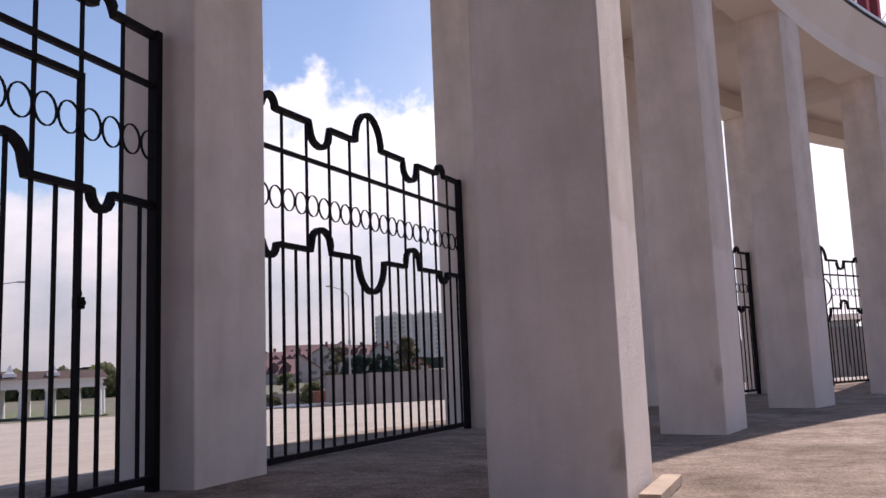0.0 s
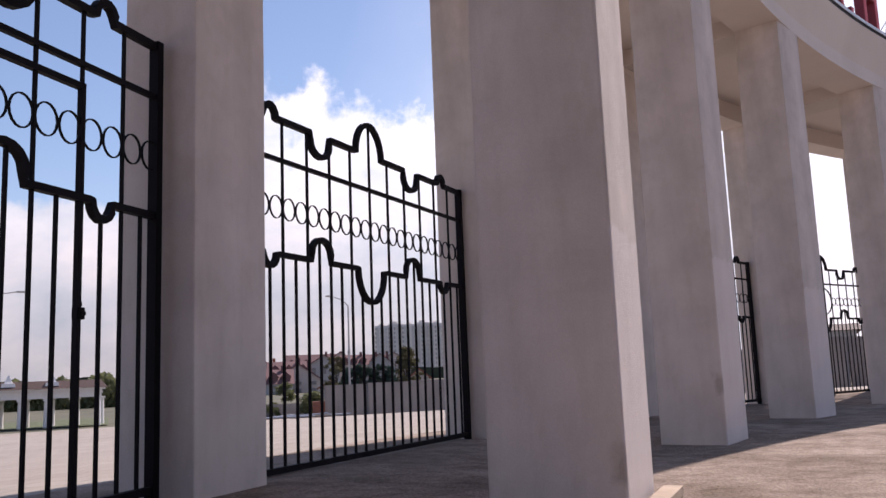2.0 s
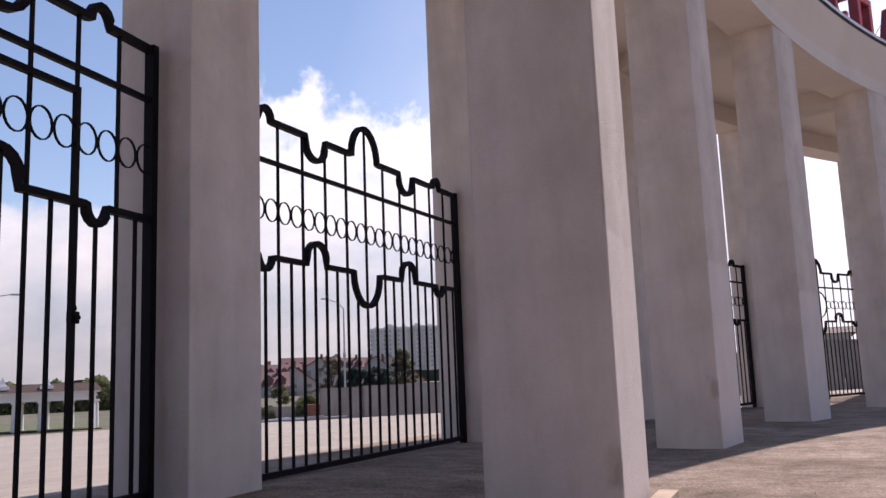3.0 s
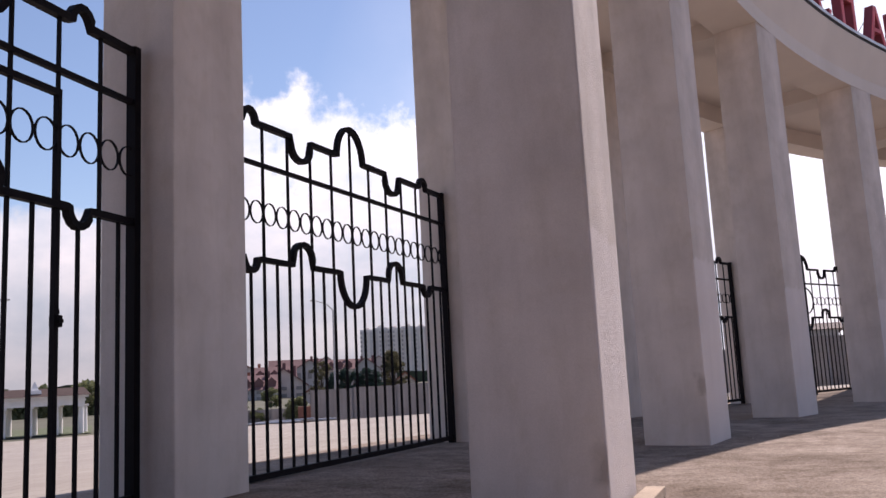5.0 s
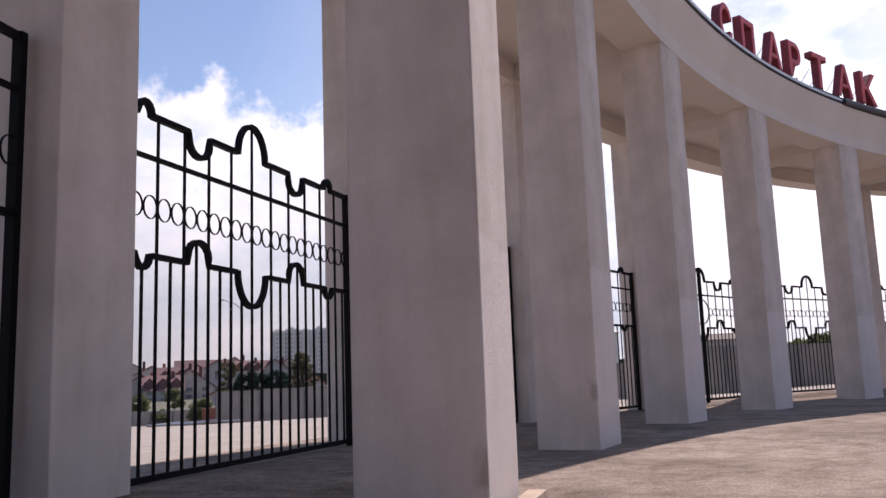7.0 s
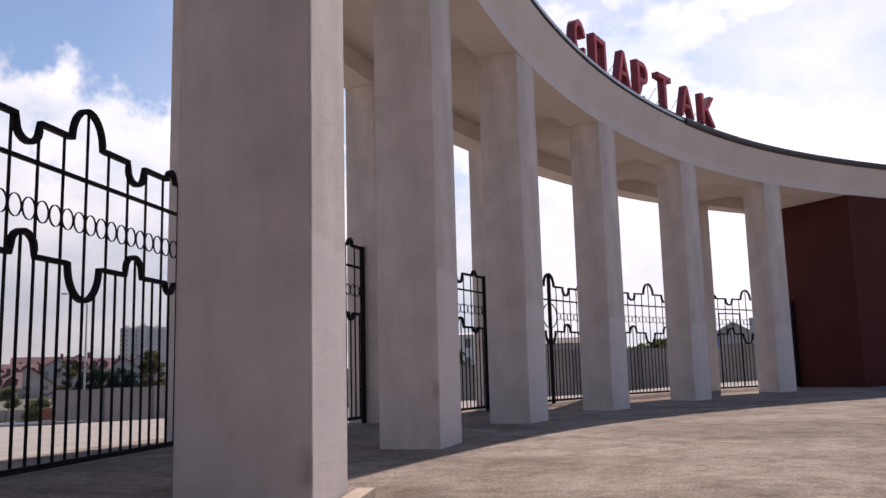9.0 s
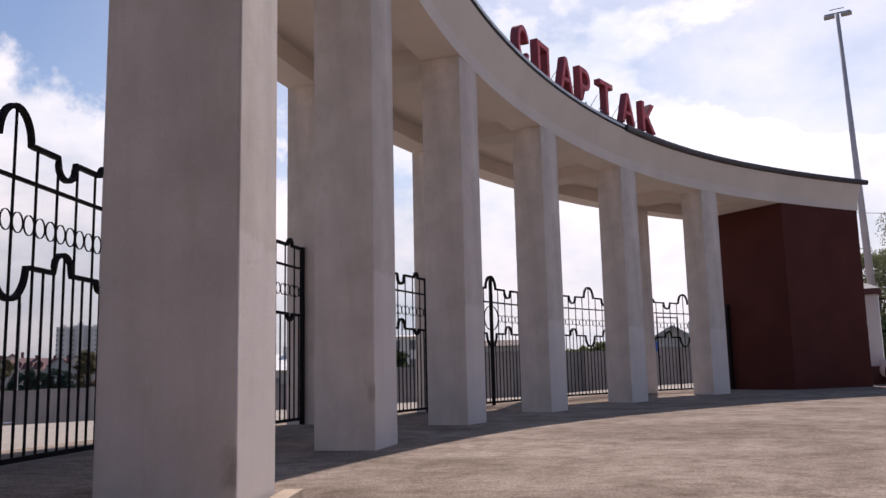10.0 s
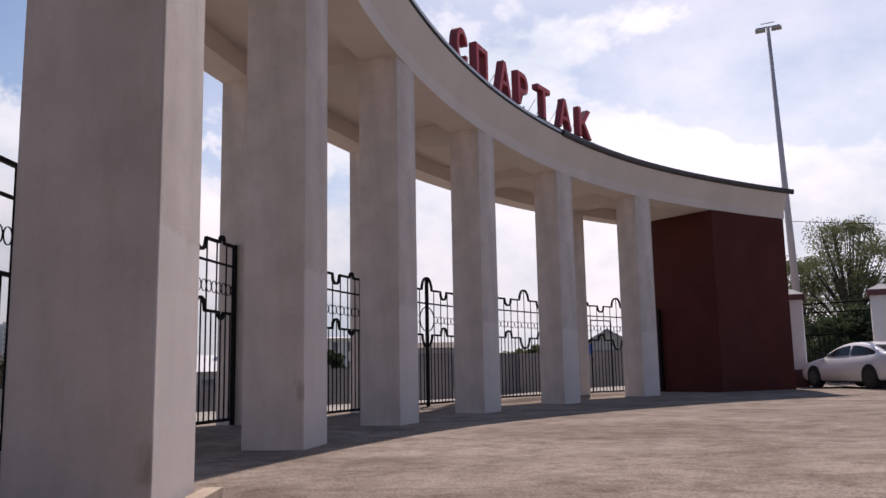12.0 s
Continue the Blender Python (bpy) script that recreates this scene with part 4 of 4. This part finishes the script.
for i, (az, d, turn, ln) in enumerate(((-15.0, 52, 8, 3.2), (-14.0, 53, -4, 3.0), (-12.2, 53.5, 5, 2.4), (-15.6, 53, 20, 2.0))):
    bm = bmesh.new()
    limb(bm, Vector((-ln / 2, 0, 0.1)), Vector((ln / 2, 0, 0.1 + 0.12 * (i % 2))), 0.07, 0.07, 8)
    ob = tagged(part("pipe", bm, STEEL), "pale metal pipe lying on the plaza", "pipe", "pipes by the fence")
    ob.matrix_world = facing(az, d) @ Matrix.Rotation(radians(turn), 4, "Z")

# blue notice on the fence
BLUE = material("blue_enamel", (0.03, 0.12, 0.42), 0.4, vary=0.1, scale=4, fine=40, bump=0)
bm = bmesh.new()
box(bm, -0.17, 0.17, -0.03, 0.0, -0.24, 0.24, 0.008)
ob = tagged(part("notice_board", bm, BLUE), "blue enamel notice plate fixed to the grey fence", "sign")
ob.matrix_world = facing(29.62, 43.2, 1.75)

# ---- beyond the brown block: fence pillars, mast, car ----
CAP = material("maroon_cap", (0.13, 0.055, 0.055), 0.7, vary=0.15, scale=5, fine=50, bump=0.05)


def pillar(p, turn):
    z = ground_z(p.x, p.y) - 0.05
    t = thing("gate_pillar", "white plastered fence pillar with maroon cap and plinth", "pillar", Matrix.Translation((p.x, p.y, z)) @ Matrix.Rotation(turn, 4, "Z"), "pillars of the side fence")
    for name, w, z0, z1, m in (("plinth", 0.40, 0, 0.62, CAP), ("shaft", 0.35, 0.62, 2.95, WHITE), ("cap", 0.45, 2.95, 3.14, CAP)):
        bm = bmesh.new()
        box(bm, -w, w, -w, w, z0, z1, 0.015)
        part(name, bm, m, t)
    bm = bmesh.new()
    vs = box(bm, -0.43, 0.43, -0.43, 0.43, 3.14, 3.34)
    for v in vs:
        if v.co.z > 3.3:
            v.co.x *= 0.12
            v.co.y *= 0.12
    part("cap_top", bm, CONCRETE, t)


fp = [far(42.45, 31.5), far(47.5, 31.0), far(52.0, 31.0), far(38.0, 32.5)]
for p in fp:
    pillar(p, radians(-44))


def rail_fence(a, b):
    run = (b - a).length
    f = thing("iron_fence", "dark iron rail fence between white pillars", "fence", Matrix.Translation((a.x, a.y, ground_z(a.x, a.y))) @ Matrix.Rotation(math.atan2(b.y - a.y, b.x - a.x), 4, "Z"), "iron fences between the pillars")
    for z in (0.75, 1.7, 2.45, 2.75):
        bm = bmesh.new()
        tube(bm, [(0.3, z), (run - 0.3, z)], 0.035)
        part("rail", bm, IRON, f)
    n = int(run / 0.16)
    for i in range(3, n - 2):
        bm = bmesh.new()
        tube(bm, [(i * 0.16, 0.6), (i * 0.16, 1.75)], 0.018)
        part("picket", bm, IRON, f)


rail_fence(fp[3], fp[0]), rail_fence(fp[0], fp[1]), rail_fence(fp[1], fp[2])

MASTPAINT = material("mast_paint", (0.56, 0.51, 0.52), 0.6, 0.2, vary=0.12, scale=2, fine=40, bump=0.02)
mast = thing("floodlight_mast", "tall tapered grey steel floodlight mast", "light mast", facing(42.82, 38, 0) @ Matrix.Rotation(radians(-1.45), 4, "Y"))
bm = bmesh.new()
limb(bm, Vector((0, 0, -0.2)), Vector((0, 0, 15.3)), 0.19, 0.07, 14)
part("pole", bm, MASTPAINT, mast, smooth=True)
bm = bmesh.new()
box(bm, -0.5, 0.5, -0.03, 0.03, 15.25, 15.31, 0.01)
box(bm, -0.28, 0.28, -0.02, 0.02, 15.45, 15.48, 0.005)
part("crossarm", bm, STEEL, mast)
for s in (-1, 1):
    bm = bmesh.new()
    vs = box(bm, s * 0.33 - 0.2, s * 0.33 + 0.22, -0.16, 0.16, 15.12, 15.21, 0.03)
    part("lamp_head", bm, CONCRETE, mast)
a, b = far(42.0, 38), far(60, 50)
cable = bpy.data.curves.new("cable", "CURVE")
cable.dimensions, cable.bevel_depth = "3D", 0.012
sp = cable.splines.new("POLY")
sp.points.add(12)
for i in range(13):
    u = i / 12
    q = a + (b - a) * u
    sp.points[i].co = (q.x, q.y, 6.75 - 1.0 * u * (1 - u) + 0.4 * u, 1)
tmp = new("cable", cable)
me = bpy.data.meshes.new_from_object(tmp)
bpy.data.objects.remove(tmp)
me.materials.clear()
me.materials.append(IRON)
tagged(new("overhead_cable", me), "thin dark overhead cable running from the mast", "cable")

# white saloon car
CARPAINT = material("white_car_paint", (0.88, 0.85, 0.86), 0.22, vary=0.03, scale=2, fine=20, bump=0)
CARGLASS = material("tinted_glass", (0.012, 0.012, 0.014), 0.12, spec=0.3, vary=0.1, scale=2, fine=20, bump=0)
TYRE = material("tyre_rubber", (0.02, 0.02, 0.02), 0.8, vary=0.2, scale=8, fine=60, bump=0.05)
RIM = material("dark_alloy", (0.06, 0.06, 0.065), 0.4, 0.6, vary=0.1, scale=5, fine=40, bump=0)
LIGHTRED = material("tail_light", (0.35, 0.02, 0.02), 0.2, vary=0.1, scale=5, fine=40, bump=0)


def car(p, heading):
    """Saloon with x forward; body lofted from cross-sections along its length."""
    t = thing("car", "white four-door saloon car parked by the fence", "car", Matrix.Translation((p.x, p.y, ground_z(p.x, p.y) + 0.01)) @ Matrix.Rotation(math.pi / 2 - radians(heading), 4, "Z"))
    # x, half width, sill z, belt z
    body = [(2.36, 0.55, 0.36, 0.62), (2.28, 0.72, 0.26, 0.70), (2.0, 0.85, 0.2, 0.78), (1.4, 0.89, 0.18, 0.88), (0.8, 0.90, 0.18, 0.95), (0.0, 0.90, 0.18, 0.97), (-0.9, 0.90, 0.18, 1.0), (-1.6, 0.89, 0.2, 1.04), (-2.1, 0.84, 0.26, 1.04), (-2.32, 0.74, 0.34, 0.98), (-2.38, 0.6, 0.42, 0.9)]
    bm = bmesh.new()
    rings = []
    for x, w, z0, z1 in body:
        pts = [(-w * 0.8, z0), (-w * 0.97, z0 + 0.08), (-w, (z0 + z1) / 2), (-w * 0.95, z1 - 0.1), (-w * 0.82, z1), (0, z1 + 0.03), (w * 0.82, z1), (w * 0.95, z1 - 0.1), (w, (z0 + z1) / 2), (w * 0.97, z0 + 0.08), (w * 0.8, z0)]
        rings.append([bm.verts.new((x, y, z)) for y, z in pts])
    for a, b in zip(rings, rings[1:]):
        for j in range(len(a)):
            bm.faces.new((a[j], a[(j + 1) % len(a)], b[(j + 1) % len(a)], b[j]))
    bm.faces.new(rings[0]), bm.faces.new(rings[-1])
    shell = part("body", bm, CARPAINT, t, smooth=True)
    # cabin: painted shell with the windows set 4 mm proud
    def half(x):
        """Roof height and half width of the cabin at x."""
        u = (x + 0.42) / (1.52 if x > -0.42 else 1.55)
        return 0.90 + 0.47 * max(0.0, 1 - abs(u) ** 2.2) ** 0.9, 0.62 + 0.10 * abs(u) ** 2
    xs = [1.1 - 3.07 * i / 22 for i in range(23)]
    bm = bmesh.new()
    rings = []
    for x in xs:
        z, w = half(x)
        rings.append([bm.verts.new((x, e * y, q)) for e, y, q in ((-1, 0.84, 0.86), (-1, w + 0.03, z - 0.06), (-1, w * 0.86, z - 0.005), (1, 0, z + 0.015), (1, w * 0.86, z - 0.005), (1, w + 0.03, z - 0.06), (1, 0.84, 0.86))])
    for a, b in zip(rings, rings[1:]):
        for j in range(6):
            bm.faces.new((a[j], a[j + 1], b[j + 1], b[j]))
    part("roof", bm, CARPAINT, t, smooth=True)
    for s in (-1, 1):
        for x0, x1, nm in ((0.86, -0.36, "front_window"), (-0.44, -1.52, "rear_window")):
            bm = bmesh.new()
            up, dn = [], []
            for i in range(13):
                x = x0 + (x1 - x0) * i / 12
                z, w = half(x)
                zt, zb = max(0.985, z - 0.10), 0.975
                up.append(bm.verts.new((x, s * (0.855 + (w + 0.045 - 0.855) * max(0.0, zt - 0.86) / max(0.05, z - 0.92)), zt)))
                dn.append(bm.verts.new((x, s * (0.855 + (w + 0.045 - 0.855) * (zb - 0.86) / max(0.05, z - 0.92)), zb)))
            for i in range(12):
                bm.faces.new((up[i], up[i + 1], dn[i + 1], dn[i]))
            part(nm, bm, CARGLASS, t, "dark tinted window")
    for x0, x1, nm in ((0.98, 0.30, "windscreen"), (-1.25, -1.82, "back_window")):
        bm = bmesh.new()
        pts = []
        for i in range(6):
            x = x0 + (x1 - x0) * i / 5
            z, w = half(x)
            pts.append([bm.verts.new((x, e * w * 0.82, z + 0.012)) for e in (-1, 0, 1)])
        for a, b in zip(pts, pts[1:]):
            for j in range(2):
                bm.faces.new((a[j], a[j + 1], b[j + 1], b[j]))
        part(nm, bm, CARGLASS, t, "dark tinted window")
    bm = bmesh.new()
    box(bm, -1.9, 1.9, -0.78, 0.78, 0.16, 0.24, 0.02)
    part("underbody", bm, TYRE, t)
    for s in (-1, 1):
        for x in (1.36, -1.36):
            bm = bmesh.new()
            bmesh.ops.create_cone(bm, cap_ends=True, segments=28, radius1=0.325, radius2=0.325, depth=0.22, matrix=Matrix.Translation((x, s * 0.80, 0.325)) @ Matrix.Rotation(math.pi / 2, 4, "X"))
            wheel = part("wheel", bm, TYRE, t)
            bm = bmesh.new()
            bmesh.ops.create_cone(bm, cap_ends=True, segments=24, radius1=0.225, radius2=0.21, depth=0.03, matrix=Matrix.Translation((x, s * 0.915, 0.325)) @ Matrix.Rotation(-s * math.pi / 2, 4, "X"))
            part("rim", bm, RIM, wheel)
            # flat black disc on the uncut body: the arch gap's shade as colour
            bm = bmesh.new()
            bmesh.ops.create_cone(bm, cap_ends=True, segments=28, radius1=0.345, radius2=0.345, depth=0.02, matrix=Matrix.Translation((x, s * 0.897, 0.36)) @ Matrix.Rotation(math.pi / 2, 4, "X"))
            part("arch_gap_shade", bm, TYRE, shell)
        bm = bmesh.new()
        box(bm, 0.72, 0.9, s * 0.93 - 0.09, s * 0.93 + 0.09, 0.97, 1.09, 0.03)
        part("mirror", bm, TYRE, t)
        bm = bmesh.new()
        box(bm, -2.3, -2.08, s * 0.74 - 0.1, s * 0.74 + 0.1, 0.8, 0.94, 0.03)
        part("tail_light", bm, LIGHTRED, t)
    bm = bmesh.new()
    box(bm, -2.405, -2.37, -0.26, 0.26, 0.62, 0.74, 0.006)
    part("number_plate", bm, WHITE, t)
    return t


car(far(45.45, 29.3) + Vector((0.55, -0.1)), 10)
